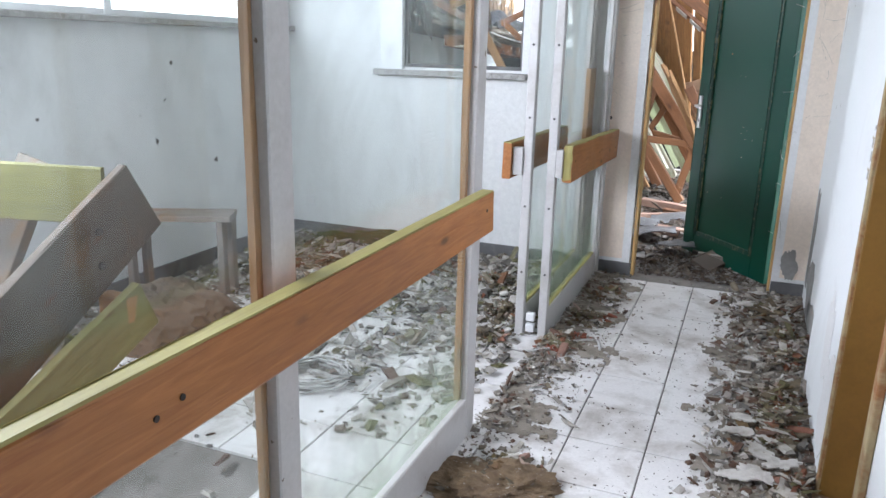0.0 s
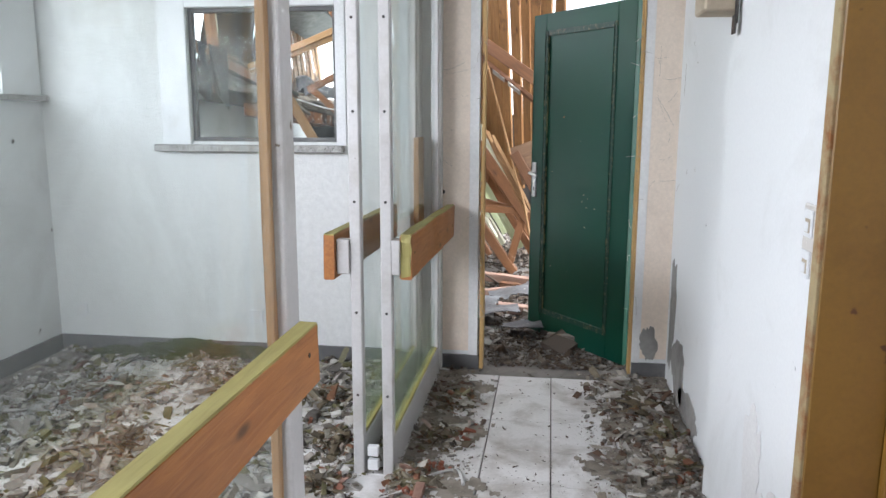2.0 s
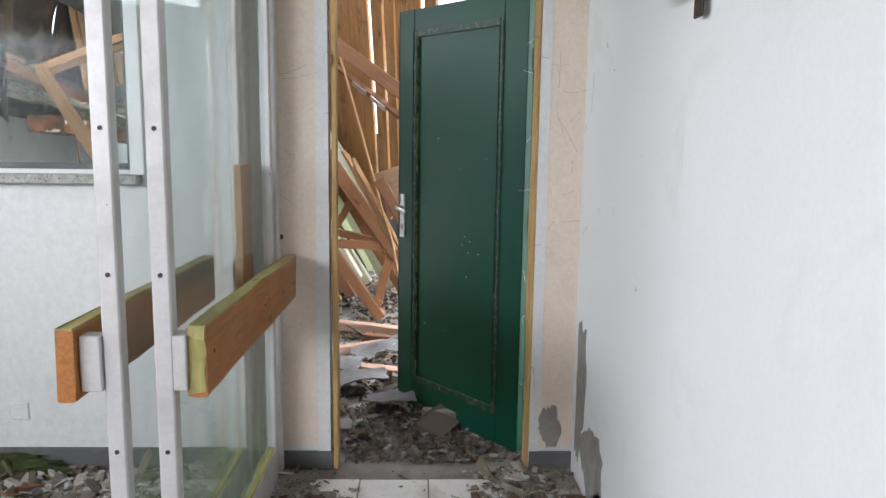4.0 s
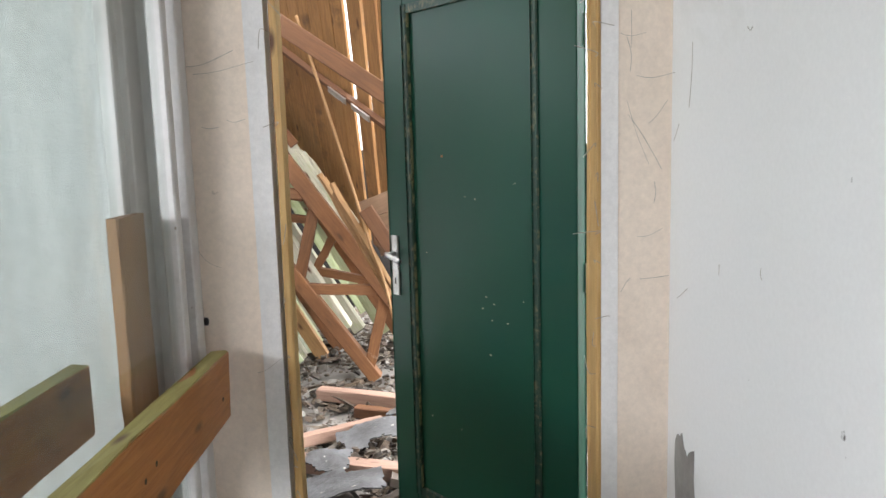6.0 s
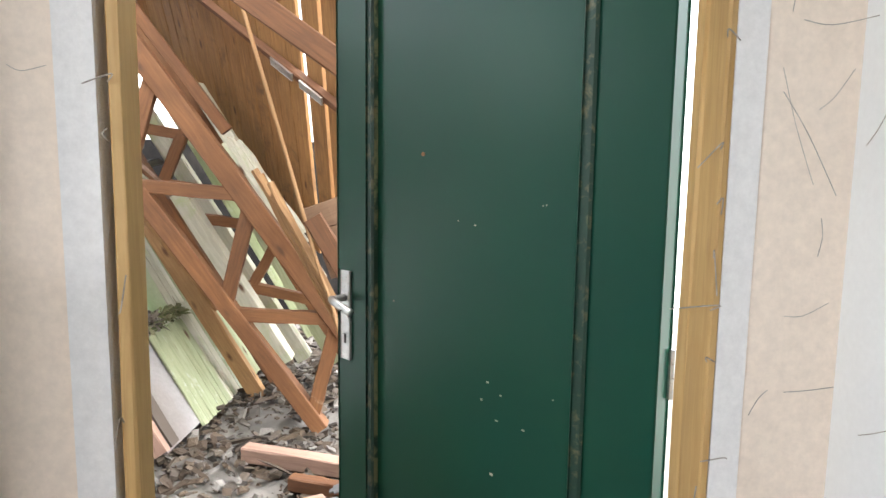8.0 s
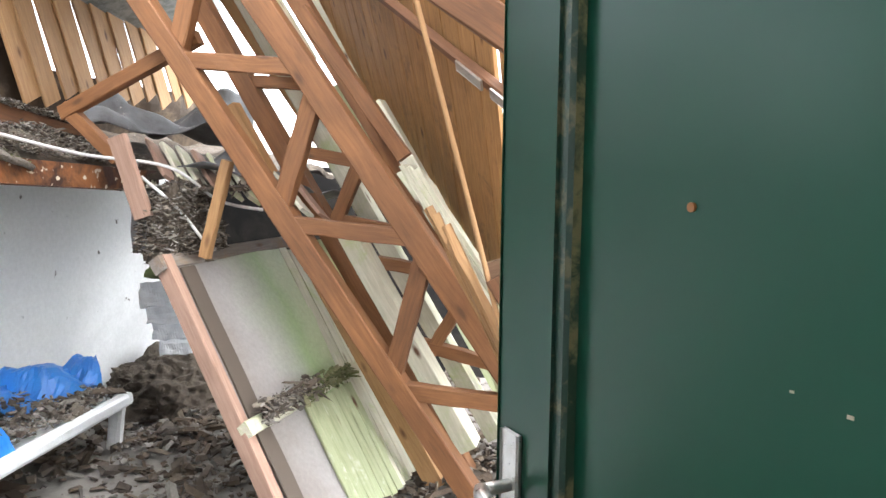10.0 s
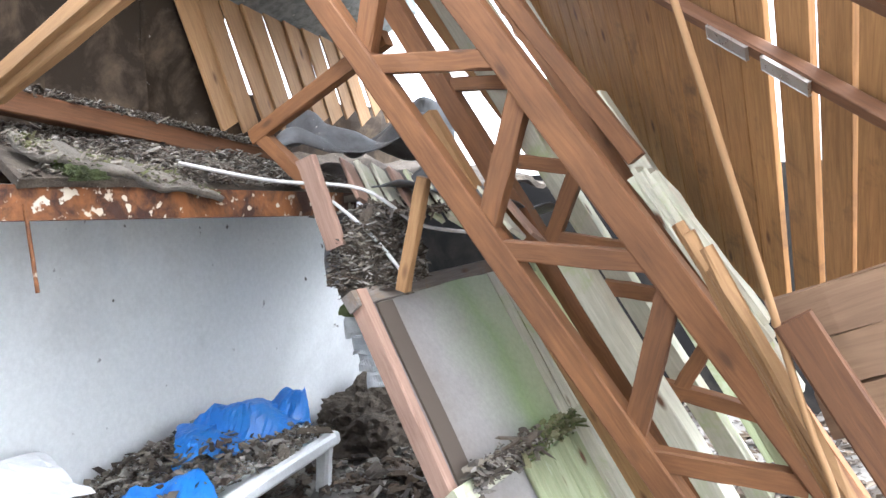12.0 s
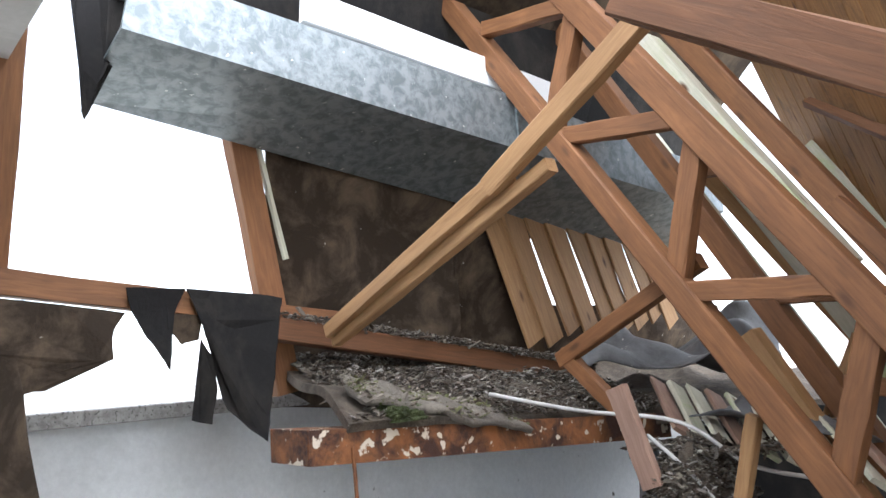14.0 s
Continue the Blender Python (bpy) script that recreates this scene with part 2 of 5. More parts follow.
GREYFELT = surface("grey_wet_felt", (0.15, 0.15, 0.155), (0.07, 0.068, 0.066), (0.42, 0.66), 4, 70, 0.45, 0.4, fleck=(0.42, 0.40, 0.36), fleck_at=0.70, fleck_scale=20)
SOIL = surface("dark_soil", (0.09, 0.07, 0.052), (0.17, 0.135, 0.10), (0.42, 0.66), 14, 90, 0.95, 1.0, fleck=(0.4, 0.37, 0.32), fleck_at=0.70, fleck_scale=45, depth=0.02)
DARKCARD = surface("damp_cardboard", (0.13, 0.10, 0.073), (0.075, 0.058, 0.042), (0.42, 0.66), 6, 70, 0.9, 0.4)
DUST = surface("cobweb_dust", (0.50, 0.46, 0.41), (0.28, 0.26, 0.23), (0.4, 0.6), 30, 90, 0.95, 0.2)
BENCHWOOD = timber("damp_grey_brown_wood", (0.14, 0.11, 0.088), (0.075, 0.058, 0.043), rough=0.8, stain=(0.14, 0.08, 0.04), stain_at=(0.52, 0.66))
BROWNWOOL = surface("brown_mineral_wool", (0.30, 0.21, 0.12), (0.16, 0.105, 0.06), (0.4, 0.65), 14, 110, 0.98, 1.0, fleck=(0.5, 0.46, 0.40), fleck_at=0.66, fleck_scale=60, depth=0.02)
FLAKE = surface("soiled_plaster", (0.56, 0.54, 0.50), (0.30, 0.27, 0.23), (0.45, 0.7), 12, 80, 0.9, 0.5)
PINKWOOD = timber("bleached_pink_wood", (0.43, 0.28, 0.21), (0.30, 0.18, 0.13), rough=0.75, stain=(0.25, 0.14, 0.09), stain_at=(0.60, 0.72))
BLEACHED = timber("bleached_white_wood", (0.72, 0.70, 0.58), (0.50, 0.49, 0.36), rough=0.75, stain=(0.40, 0.46, 0.22), stain_at=(0.55, 0.72))
DIRTWOOL = surface("dirty_mineral_wool", (0.20, 0.175, 0.145), (0.30, 0.265, 0.22), (0.45, 0.7), 10, 90, 0.98, 1.0, fleck=(0.10, 0.12, 0.03), fleck_at=0.68, fleck_scale=14, depth=0.02)
for felt_paint in (FELT, BROWNFELT, GREYFELT):
    felt_paint.node_tree.nodes["Principled BSDF"].inputs["Specular IOR Level"].default_value = 0.15


def algae_sheet(at, along):
    """A damp grey sheet with a green algae streak that runs down its far half."""
    m, t, p = nodes_of("algae_streaked_sheet")
    v = coords(t)
    d = t.nodes.new("ShaderNodeVectorMath")
    d.operation = "SUBTRACT"
    d.inputs[1].default_value = at
    link(t, v, d.inputs[0])
    dot = t.nodes.new("ShaderNodeVectorMath")
    dot.operation = "DOT_PRODUCT"
    k = sum(c * c for c in along)
    dot.inputs[1].default_value = [c / k for c in along]
    link(t, d.outputs[0], dot.inputs[0])
    wob = t.nodes.new("ShaderNodeMath")
    wob.operation = "MULTIPLY_ADD"
    wob.inputs[1].default_value = 0.35
    link(t, noise_node(t, v, 4.0, 5, 0.6), wob.inputs[0])
    link(t, dot.outputs["Value"], wob.inputs[2])
    c = ramp(t, wob.outputs[0], [(0.15, (0.20, 0.17, 0.155)), (0.45, (0.33, 0.31, 0.30)), (0.66, (0.36, 0.38, 0.31)), (0.86, (0.33, 0.43, 0.22)), (1.0, (0.46, 0.52, 0.32))])
    fine = noise_node(t, v, 50, 5, 0.7)
    c = mix(t, 0.3, c, ramp(t, fine, [(0.3, (0.4, 0.4, 0.4)), (0.7, (1, 1, 1))]), "MULTIPLY")
    link(t, c, p.inputs["Base Color"])
    p.inputs["Roughness"].default_value = 0.55
    bump(t, p, fine, 0.2, 0.004)
    return m


GLASS = glass_material()
# Same dirty glass with its gloss cut, so the window lamp isn't mirrored.
LOW_GLOSS_GLASS = glass_material("low_gloss_dirty_glass", 0.12)
RUBBLE = debris_material("plaster_rubble", [(0.10, 0.09, 0.075), (0.30, 0.28, 0.25), (0.17, 0.14, 0.10), (0.62, 0.60, 0.56), (0.22, 0.18, 0.12), (0.45, 0.42, 0.38), (0.12, 0.07, 0.045)])
# The near-black tones also stand in for shaded gaps between the chunks.
PALE_RUBBLE = debris_material("pale_rubble", [(0.20, 0.18, 0.15), (0.74, 0.72, 0.68), (0.09, 0.07, 0.05), (0.50, 0.47, 0.42), (0.05, 0.04, 0.032), (0.62, 0.59, 0.54), (0.15, 0.14, 0.06)])
DARK_RUBBLE = debris_material("leaf_litter_rubble", [(0.05, 0.038, 0.028), (0.12, 0.085, 0.055), (0.15, 0.12, 0.09), (0.06, 0.048, 0.04), (0.30, 0.28, 0.25), (0.08, 0.055, 0.036)])
LITTER = debris_material("straw_litter", [(0.30, 0.275, 0.24), (0.03, 0.022, 0.016), (0.085, 0.058, 0.040), (0.045, 0.032, 0.022), (0.13, 0.105, 0.08), (0.10, 0.075, 0.052), (0.42, 0.39, 0.35), (0.05, 0.038, 0.028), (0.22, 0.19, 0.15)])
MOSSBITS = debris_material("moss_scraps", [(0.10, 0.13, 0.035), (0.17, 0.19, 0.07), (0.06, 0.075, 0.02), (0.24, 0.23, 0.12)])
# Outdoor glare is put into the ground colour, pale enough to burn out white.
PALE_GROUND = surface("paled_ground", (0.55, 0.54, 0.50), (0.42, 0.41, 0.36), (0.4, 0.65), 0.8, 12, 0.95, 0.5)
OLIVE = timber("olive_algae_wood", (0.26, 0.25, 0.10), (0.15, 0.14, 0.055), rough=0.75)
LEAF = debris_material("leaves", [(0.05, 0.11, 0.02), (0.09, 0.17, 0.03), (0.04, 0.08, 0.02), (0.12, 0.20, 0.05)])

# ---- mesh helpers ----


def part(name, bm, material, parent=None, label="", smooth=False):
    """Link a bmesh as one mesh object, under a thing or a part when a parent is given."""
    me = bpy.data.meshes.new(name)
    if smooth:
        for f in bm.faces:
            f.smooth = True
    bm.normal_update()
    bm.to_mesh(me)
    bm.free()
    me.materials.append(material)
    ob = new(name, me)
    if parent is not None:
        ob.parent = parent
        if parent.type == "EMPTY":
            ob.matrix_parent_inverse = Matrix.Translation(-parent.location)
    if label:
        tagged(ob, label)
    return ob


def thing(name, at, label, category, group="", kind=""):
    e = new(name)
    e.location, e.empty_display_size = at, 0.1
    return tagged(e, label, category, group, kind)


def add_box(bm, lo, hi, bevel=0.0, m=None):
    r = bmesh.ops.create_cube(bm, size=1.0)
    vs = r["verts"]
    c = [(a + b) / 2 for a, b in zip(lo, hi)]
    s = [b - a for a, b in zip(lo, hi)]
    for v in vs:
        v.co = Vector((v.co.x * s[0] + c[0], v.co.y * s[1] + c[1], v.co.z * s[2] + c[2]))
        if m is not None:
            v.co = m @ v.co
    if bevel:
        es = list({e for v in vs for e in v.link_edges})
        bmesh.ops.bevel(bm, geom=es, offset=bevel, segments=1, affect="EDGES")
    return bm


def box(lo, hi, bevel=0.0, m=None):
    return add_box(bmesh.new(), lo, hi, bevel, m)


def axes(p, q, side):
    a = (Vector(q) - Vector(p)).normalized()
    s = Vector(side)
    s = (s - s.dot(a) * a).normalized()
    return a, s, a.cross(s)


def add_beam(bm, p, q, w, h, side=(0, 1, 0), bevel=0.004, bend=0.0, wear=0.0015, segs=6):
    """A sawn timber from p to q: w along side, h across it, with its own grain."""
    p, q = Vector(p), Vector(q)
    a, s, u = axes(p, q, side)
    n = (q - p).length
    off = Vector((random.random() * 30, random.random() * 30, random.random() * 30))
    lay = bm.verts.layers.float_vector.get("grain") or bm.verts.layers.float_vector.new("grain")
    k = bevel
    ring = [(-w / 2 + k, -h / 2), (w / 2 - k, -h / 2), (w / 2, -h / 2 + k), (w / 2, h / 2 - k), (w / 2 - k, h / 2), (-w / 2 + k, h / 2), (-w / 2, h / 2 - k), (-w / 2, -h / 2 + k)]
    rows = []
    for i in range(segs + 1):
        f = i / segs
        c = p + a * (n * f) + u * (bend * 4 * f * (1 - f))
        row = []
        for x, y in ring:
            jx, jy = random.gauss(0, wear), random.gauss(0, wear)
            v = bm.verts.new(c + s * (x + jx) + u * (y + jy))
            v[lay] = Vector((n * f, x, y)) + off
            row.append(v)
        rows.append(row)
    for r0, r1 in zip(rows, rows[1:]):
        for j in range(8):
            bm.faces.new((r0[j], r0[(j + 1) % 8], r1[(j + 1) % 8], r1[j]))
    bm.faces.new(list(reversed(rows[0])))
    bm.faces.new(rows[-1])
    return bm


def beam(p, q, w, h, side=(0, 1, 0), **kw):
    return add_beam(bmesh.new(), p, q, w, h, side, **kw)


def add_tube(bm, pts, r, n=8):
    rings = []
    for i, p in enumerate(pts):
        p = Vector(p)
        d = (Vector(pts[min(i + 1, len(pts) - 1)]) - Vector(pts[max(i - 1, 0)])).normalized()
        s = d.orthogonal().normalized()
        u = d.cross(s)
        if rings:
            s = (s0 - s0.dot(d) * d).normalized()
            u = d.cross(s)
        s0 = s
        rings.append([bm.verts.new(p + (s * math.cos(2 * math.pi * k / n) + u * math.sin(2 * math.pi * k / n)) * r) for k in range(n)])
    for a, b in zip(rings, rings[1:]):
        for k in range(n):
            bm.faces.new((a[k], a[(k + 1) % n], b[(k + 1) % n], b[k]))
    bm.faces.new(list(reversed(rings[0])))
    bm.faces.new(rings[-1])
    return bm


def curve_pts(pts, steps=6):
    """Points on a smooth curve through a few given ones."""
    P = [Vector(p) for p in pts]
    P = [P[0]] + P + [P[-1]]
    out = []
    for i in range(1, len(P) - 2):
        for k in range(steps):
            t = k / steps
            a, b, c, d = P[i - 1:i + 3]
            out.append(0.5 * ((2 * b) + (c - a) * t + (2 * a - 5 * b + 4 * c - d) * t * t + (3 * b - a - 3 * c + d) * t ** 3))
    return out + [P[-2]]


def sheet(corner, u, v, nu, nv, thick, wave=0.0, freq=4.0, hole=None, seed=0.0):
    """A thin sheet with its own waves; hole(fu, fv) says where it is torn away."""
    bm = bmesh.new()
    c, u, v = Vector(corner), Vector(u), Vector(v)
    n = u.cross(v).normalized()
    g = {}
    for i in range(nu + 1):
        for j in range(nv + 1):
            p = c + u * (i / nu) + v * (j / nv)
            p += n * wave * noise.noise(Vector((p.x * freq + seed, p.y * freq, p.z * freq)))
            if hole is not None:
                w = noise.noise_vector(p * 190 + Vector((seed, 0, 0)))
                p += u * (0.6 * w.x / nu) + v * (0.6 * w.y / nv)
            g[i, j] = bm.verts.new(p)
    for i in range(nu):
        for j in range(nv):
            if hole is None or not hole((i + 0.5) / nu, (j + 0.5) / nv):
                bm.faces.new((g[i, j], g[i + 1, j], g[i + 1, j + 1], g[i, j + 1]))
    bmesh.ops.delete(bm, geom=[x for x in bm.verts if not x.link_faces], context="VERTS")
    bmesh.ops.solidify(bm, geom=bm.faces[:], thickness=thick)
    return bm


def scraps(name, place, count, size, material, label, category, flat=0.35, seed=1, long=0.15):
    """Uncountable loose scraps: each an uneven chip; place(rnd) gives a point."""
    rnd = random.Random(seed)
    base = [(-1, -1, -1), (1, -1, -1), (1, 1, -1), (-1, 1, -1), (-0.8, -0.8, 1), (0.8, -0.8, 1), (0.8, 0.8, 1), (-0.8, 0.8, 1)]
    quads = [(0, 3, 2, 1), (4, 5, 6, 7), (0, 1, 5, 4), (1, 2, 6, 5), (2, 3, 7, 6), (3, 0, 4, 7)]
    vs, fs = [], []
    for _ in range(count):
        p = place(rnd)
        if p is None:
            continue
        s = size[0] * (size[1] / size[0]) ** (rnd.random() ** 1.7)
        ax = s * rnd.uniform(0.5, 1.0) * (rnd.uniform(2, 4) if rnd.random() < long else 1)
        sx, sy, sz = ax, s * rnd.uniform(0.4, 0.9), s * rnd.uniform(0.15, 1) * flat
        m = Euler((rnd.gauss(0, 0.35), rnd.gauss(0, 0.35), rnd.uniform(0, 6.3))).to_matrix()
        k = len(vs)
        for b in base:
            w = Vector((b[0] * sx * rnd.uniform(0.5, 1.1), b[1] * sy * rnd.uniform(0.5, 1.1), b[2] * sz * rnd.uniform(0.4, 1.2)))
            w = m @ w
            vs.append((p[0] + w.x, p[1] + w.y, p[2] + w.z + sz * 0.4))
        fs += [tuple(k + i for i in q) for q in quads]
    me = bpy.data.meshes.new(name)
    me.from_pydata(vs, [], fs)
    me.materials.append(material)
    return tagged(new(name, me), label, category, kind="stuff")


def clump(name, at, r, material, label, category, seed, squash=0.45, rough=0.8):
    """A lump of torn wool, moss or litter, with an uneven outline."""
    bm = bmesh.new()
    bmesh.ops.create_icosphere(bm, subdivisions=5, radius=1.0)
    for v in bm.verts:
        d = v.co.normalized()
        k = 1 + rough * noise.noise(d * 2.1 + Vector((seed, 0, 0))) + 0.35 * rough * noise.noise(d * 6 + Vector((0, seed, 0))) + 0.35 * rough * abs(noise.noise(d * 14 + Vector((0, 0, seed)))) + 0.3 * rough * noise.noise(d * 30 + Vector((seed, 0, seed)))
        v.co = Vector((d.x * r[0] * k, d.y * r[1] * k, max(d.z * r[2] * k, -0.15 * r[2]))) + Vector(at)
    return tagged(part(name, bm, material), label, category)


def splintered(name, p, q, w, h, side, n, rag, seed, material, label):
    """A torn plank: n strips of grain that break off at different lengths."""
    rnd = random.Random(seed)
    p, q = Vector(p), Vector(q)
    a, s, u = axes(p, q, side)
    e = thing(name, q, label, "timber")
    for k in range(n):
        o = u * (h * ((k + 0.5) / n - 0.5))
        part("splinter", beam(p + o + a * rag * rnd.random(), q + o - a * rag * rnd.random() + s * rnd.gauss(0, 0.004), w * rnd.uniform(0.75, 1.1), h / n * 0.97, side, bevel=0.002, wear=0.003), material, e)
    return e


def structure(name, bm, material, label, category="wall"):
    return tagged(part(name, bm, material), label, category, kind="structure")


def wall_with_holes(name, axis, lo, hi, span, z, holes, material, label):
    """A wall across axis from lo to hi, along span, up to z, cut round holes of (a0, a1, z0, z1)."""
    bm = bmesh.new()
    cuts = sorted({span[0], span[1], *[h[0] for h in holes], *[h[1] for h in holes]})
    for a0, a1 in zip(cuts, cuts[1:]):
        spans = sorted((h[2], h[3]) for h in holes if h[0] <= a0 and h[1] >= a1)
        z0 = z[0]
        for b0, b1 in spans + [(z[1], z[1])]:
            if b0 > z0 + 1e-4:
                l, h = ((lo, a0, z0), (hi, a1, b0)) if axis == "x" else ((a0, lo, z0), (a1, hi, b0))
                add_box(bm, l, h)
            z0 = b1
    bmesh.ops.remove_doubles(bm, verts=bm.verts[:], dist=0.0005)
    inner = [f for f in bm.faces if sum(1 for g in bm.faces if g is not f and (g.calc_center_median() - f.calc_center_median()).length < 1e-4)]
    bmesh.ops.delete(bm, geom=inner, context="FACES_ONLY")
    return structure(name, bm, material, label)

# ---- large structure ----
structure("ground", box((-300, -300, -0.6), (300, 300, -0.3)), PALE_GROUND, "ground round the building, paled so that it burns out white", "ground")
floor = structure("floor", box((-3.52, -2.2, -0.3), (2.4, 10.4, -0.012)), GROUT, "grey screed floor with dirty tiles", "floor")
wall_with_holes("wall_west", "x", -3.52, -3.37, (-2.2, 10.4), (-0.3, 2.5), [(0.4, 4.73, 1.60, 2.35), (5.22, 10.4, 1.62, 2.5)], OLD_PLASTER, "white plastered outer wall with a window band")
wall_with_holes("wall_north", "y", 5.08, 5.15, (-3.37, 0.57), (-0.012, 2.5), [(-2.40, -1.50, 1.33, 2.10), (-0.668, 0.23, -0.012, 2.15)], ROUGHCAST, "white plastered partition with a door and a window")
wall_with_holes("wall_east", "x", 0.37, 0.57, (-2.2, 3.68), (-0.012, 2.5), [(1.95, 2.60, -0.012, 2.08)], PLASTER, "white plastered corridor wall with damp patches")
structure("wall_east_far", box((0.425, 3.68, -0.012), (0.57, 5.08, 2.5)), PLASTER, "white plastered corridor wall set back a little")
structure("wall_south", box((-3.37, -2.35, -0.3), (0.57, -2.2, 2.5)), PLASTER, "plain white end wall")
structure("ceiling", box((-3.52, -2.35, 2.5), (2.4, 5.22, 2.65)), CEILING, "grey ceiling, out of view, darkened to weaken bounced light", "ceiling")
# Unseen slab added to keep sky light off the door and near timbers.
structure("shade_slab_far", box((-3.52, 5.22, 2.72), (2.0, 6.0, 2.84)), CEILING, "added slab, out of view, that shades the doorway side", "ceiling")
# Added backing in near-black; its colour supplies the deep shade between the rafters.
structure("dark_backing_far", box((-3.37, 10.25, -0.3), (2.0, 10.4, 1.5)), FELT, "black backing that stands in for the shade behind the fallen roof")
# washroom behind the ochre door frame
structure("wall_washroom_north", box((0.57, 3.10, -0.012), (2.4, 3.25, 2.5)), GROUT, "tiled washroom wall")
structure("wall_washroom_south", box((0.57, 0.9, -0.012), (2.4, 1.05, 2.5)), PLASTER, "plain washroom wall")
structure("wall_washroom_east", box((2.4, 0.9, -0.3), (2.52, 3.25, 2.5)), PLASTER, "plain washroom wall")
structure("washroom_floor", box((0.57, 1.05, -0.012), (2.4, 3.10, 0.004)), PINKTILE, "pink mosaic floor", "floor")

# paint bands on the corridor end of the partition
for nm, lo, hi, mt, lb in (
    ("trim_peach_left", (-0.895, 5.077, 0.10), (-0.722, 5.08, 2.5), PEACH, "peach painted wall band"),
    ("trim_peach_right", (0.277, 5.077, 0.10), (0.425, 5.08, 2.5), PEACH, "peach painted wall band"),
    ("trim_peach_top", (-0.722, 5.077, 2.205), (0.277, 5.08, 2.5), PEACH, "peach painted wall band"),
    ("trim_border_left", (-0.722, 5.074, 0.02), (-0.668, 5.08, 2.205), BORDER, "grey-white border round the doorway"),
    ("trim_border_right", (0.230, 5.074, 0.02), (0.277, 5.08, 2.205), BORDER, "grey-white border round the doorway"),
    ("trim_border_top", (-0.668, 5.074, 2.15), (0.230, 5.08, 2.205), BORDER, "grey-white border round the doorway"),
    ("baseboard_left", (-0.90, 5.065, -0.012), (-0.66, 5.08, 0.075), SKIRT, "dark tile skirting"),
    ("baseboard_right", (0.232, 5.065, -0.012), (0.425, 5.08, 0.075), SKIRT, "dark tile skirting"),
    ("baseboard_room", (-3.37, 5.065, -0.012), (-1.10, 5.08, 0.09), SKIRT, "dark tile skirting"),
    ("baseboard_west", (-3.37, -2.2, -0.012), (-3.355, 5.06, 0.09), SKIRT, "dark tile skirting"),
):
    structure(nm, box(lo, hi), mt, lb, "trim")

# door opening with its pine lining
frame_ob = thing("door_frame", (-0.21, 5.15, 0), "yellow pine door lining, unpainted and worn", "door frame", kind="structure")
part("jamb", beam((-0.645, 5.114, -0.012), (-0.645, 5.114, 2.124), 0.08, 0.022), JAMBWOOD, frame_ob)
part("jamb", beam((0.223, 5.112, -0.012), (0.223, 5.112, 2.124), 0.075, 0.014), JAMBWOOD, frame_ob)
part("jamb_stop", beam((0.225, 5.172, -0.012), (0.225, 5.172, 2.124), 0.042, 0.018), JAMBWOOD, frame_ob)
part("lintel", beam((-0.668, 5.114, 2.137), (0.23, 5.114, 2.137), 0.08, 0.026), JAMBWOOD, frame_ob)

# green door, standing open into the collapsed room
HINGE, FREE = Vector((0.208, 5.226, 0.012)), Vector((-0.374, 5.953, 0.012))
DOOR = Matrix.Translation(HINGE) @ Matrix.Rotation(math.atan2(FREE.y - HINGE.y, FREE.x - HINGE.x), 4, "Z")
LEAF_WIDTH = (FREE - HINGE).length
door = thing("door_1", HINGE, "dark green panelled door standing half open", "door")


def leaf_box(x0, x1, z0, z1, y0, y1, bevel=0.003):
    return box((x0, y0, z0), (x1, y1, z1), bevel, DOOR)


# y is the leaf's depth: the face towards the corridor is at positive y
P0, P1, LEAF_TOP, Z0, Z1 = 0.150, 0.805, 2.118, 0.147, 2.008
part("stile", leaf_box(0, P0, 0, LEAF_TOP, -0.02, 0.02), GREEN, door)
part("stile", leaf_box(P1, LEAF_WIDTH, 0, LEAF_TOP, -0.02, 0.02), GREEN, door)
part("top_rail", leaf_box(P0, P1, Z1, LEAF_TOP, -0.02, 0.02), GREEN, door)
part("bottom_rail", leaf_box(P0, P1, 0, Z0, -0.02, 0.02), GREEN, door)
part("panel", leaf_box(P0, P1, Z0, Z1, -0.012, 0.010, 0), GREEN, door)
for x0, x1, z0, z1 in ((P0, P0 + 0.022, Z0, Z1), (P1 - 0.022, P1, Z0, Z1), (P0 + 0.022, P1 - 0.022, Z1 - 0.022, Z1), (P0 + 0.022, P1 - 0.022, Z0, Z0 + 0.022)):
    part("moulding", leaf_box(x0, x1, z0, z1, 0.010, 0.024, 0.005), GREENEDGE, door)
part("worn_edge", leaf_box(P1 - 0.0245, P1 - 0.0215, Z0 + 0.02, Z1 - 0.02, 0.008, 0.0225, 0.0008), surface("worn_gold_edge", (0.26, 0.24, 0.12), (0.03, 0.065, 0.04), (0.46, 0.56), 16, 90, 0.5, 0.2), door, "worn yellowed edge of the moulding")
hx = LEAF_WIDTH - 0.036
chips = random.Random(12)
for k in range(16):
    cx, cz, cr = chips.uniform(0.16, LEAF_WIDTH - 0.16), chips.uniform(0.4, 1.8), chips.uniform(0.0015, 0.004)
    part("paint_chip", leaf_box(cx - cr * chips.uniform(0.6, 2), cx + cr, cz - cr * 0.6, cz + cr * chips.uniform(0.4, 1.2), 0.0095, 0.0106, 0), BEIGE, door)
bt = bmesh.new()
add_tube(bt, [DOOR @ Vector((0.616, 0.009, 1.467)), DOOR @ Vector((0.616, 0.013, 1.467))], 0.0046, 14)
part("plug", bt, ORANGE, door, "small round orange wooden plug")
plate = part("handle_plate", leaf_box(hx - 0.019, hx + 0.019, 0.935, 1.162, 0.020, 0.026, 0.003), STEEL, door, "worn steel handle plate with a keyhole")
lever = bmesh.new()
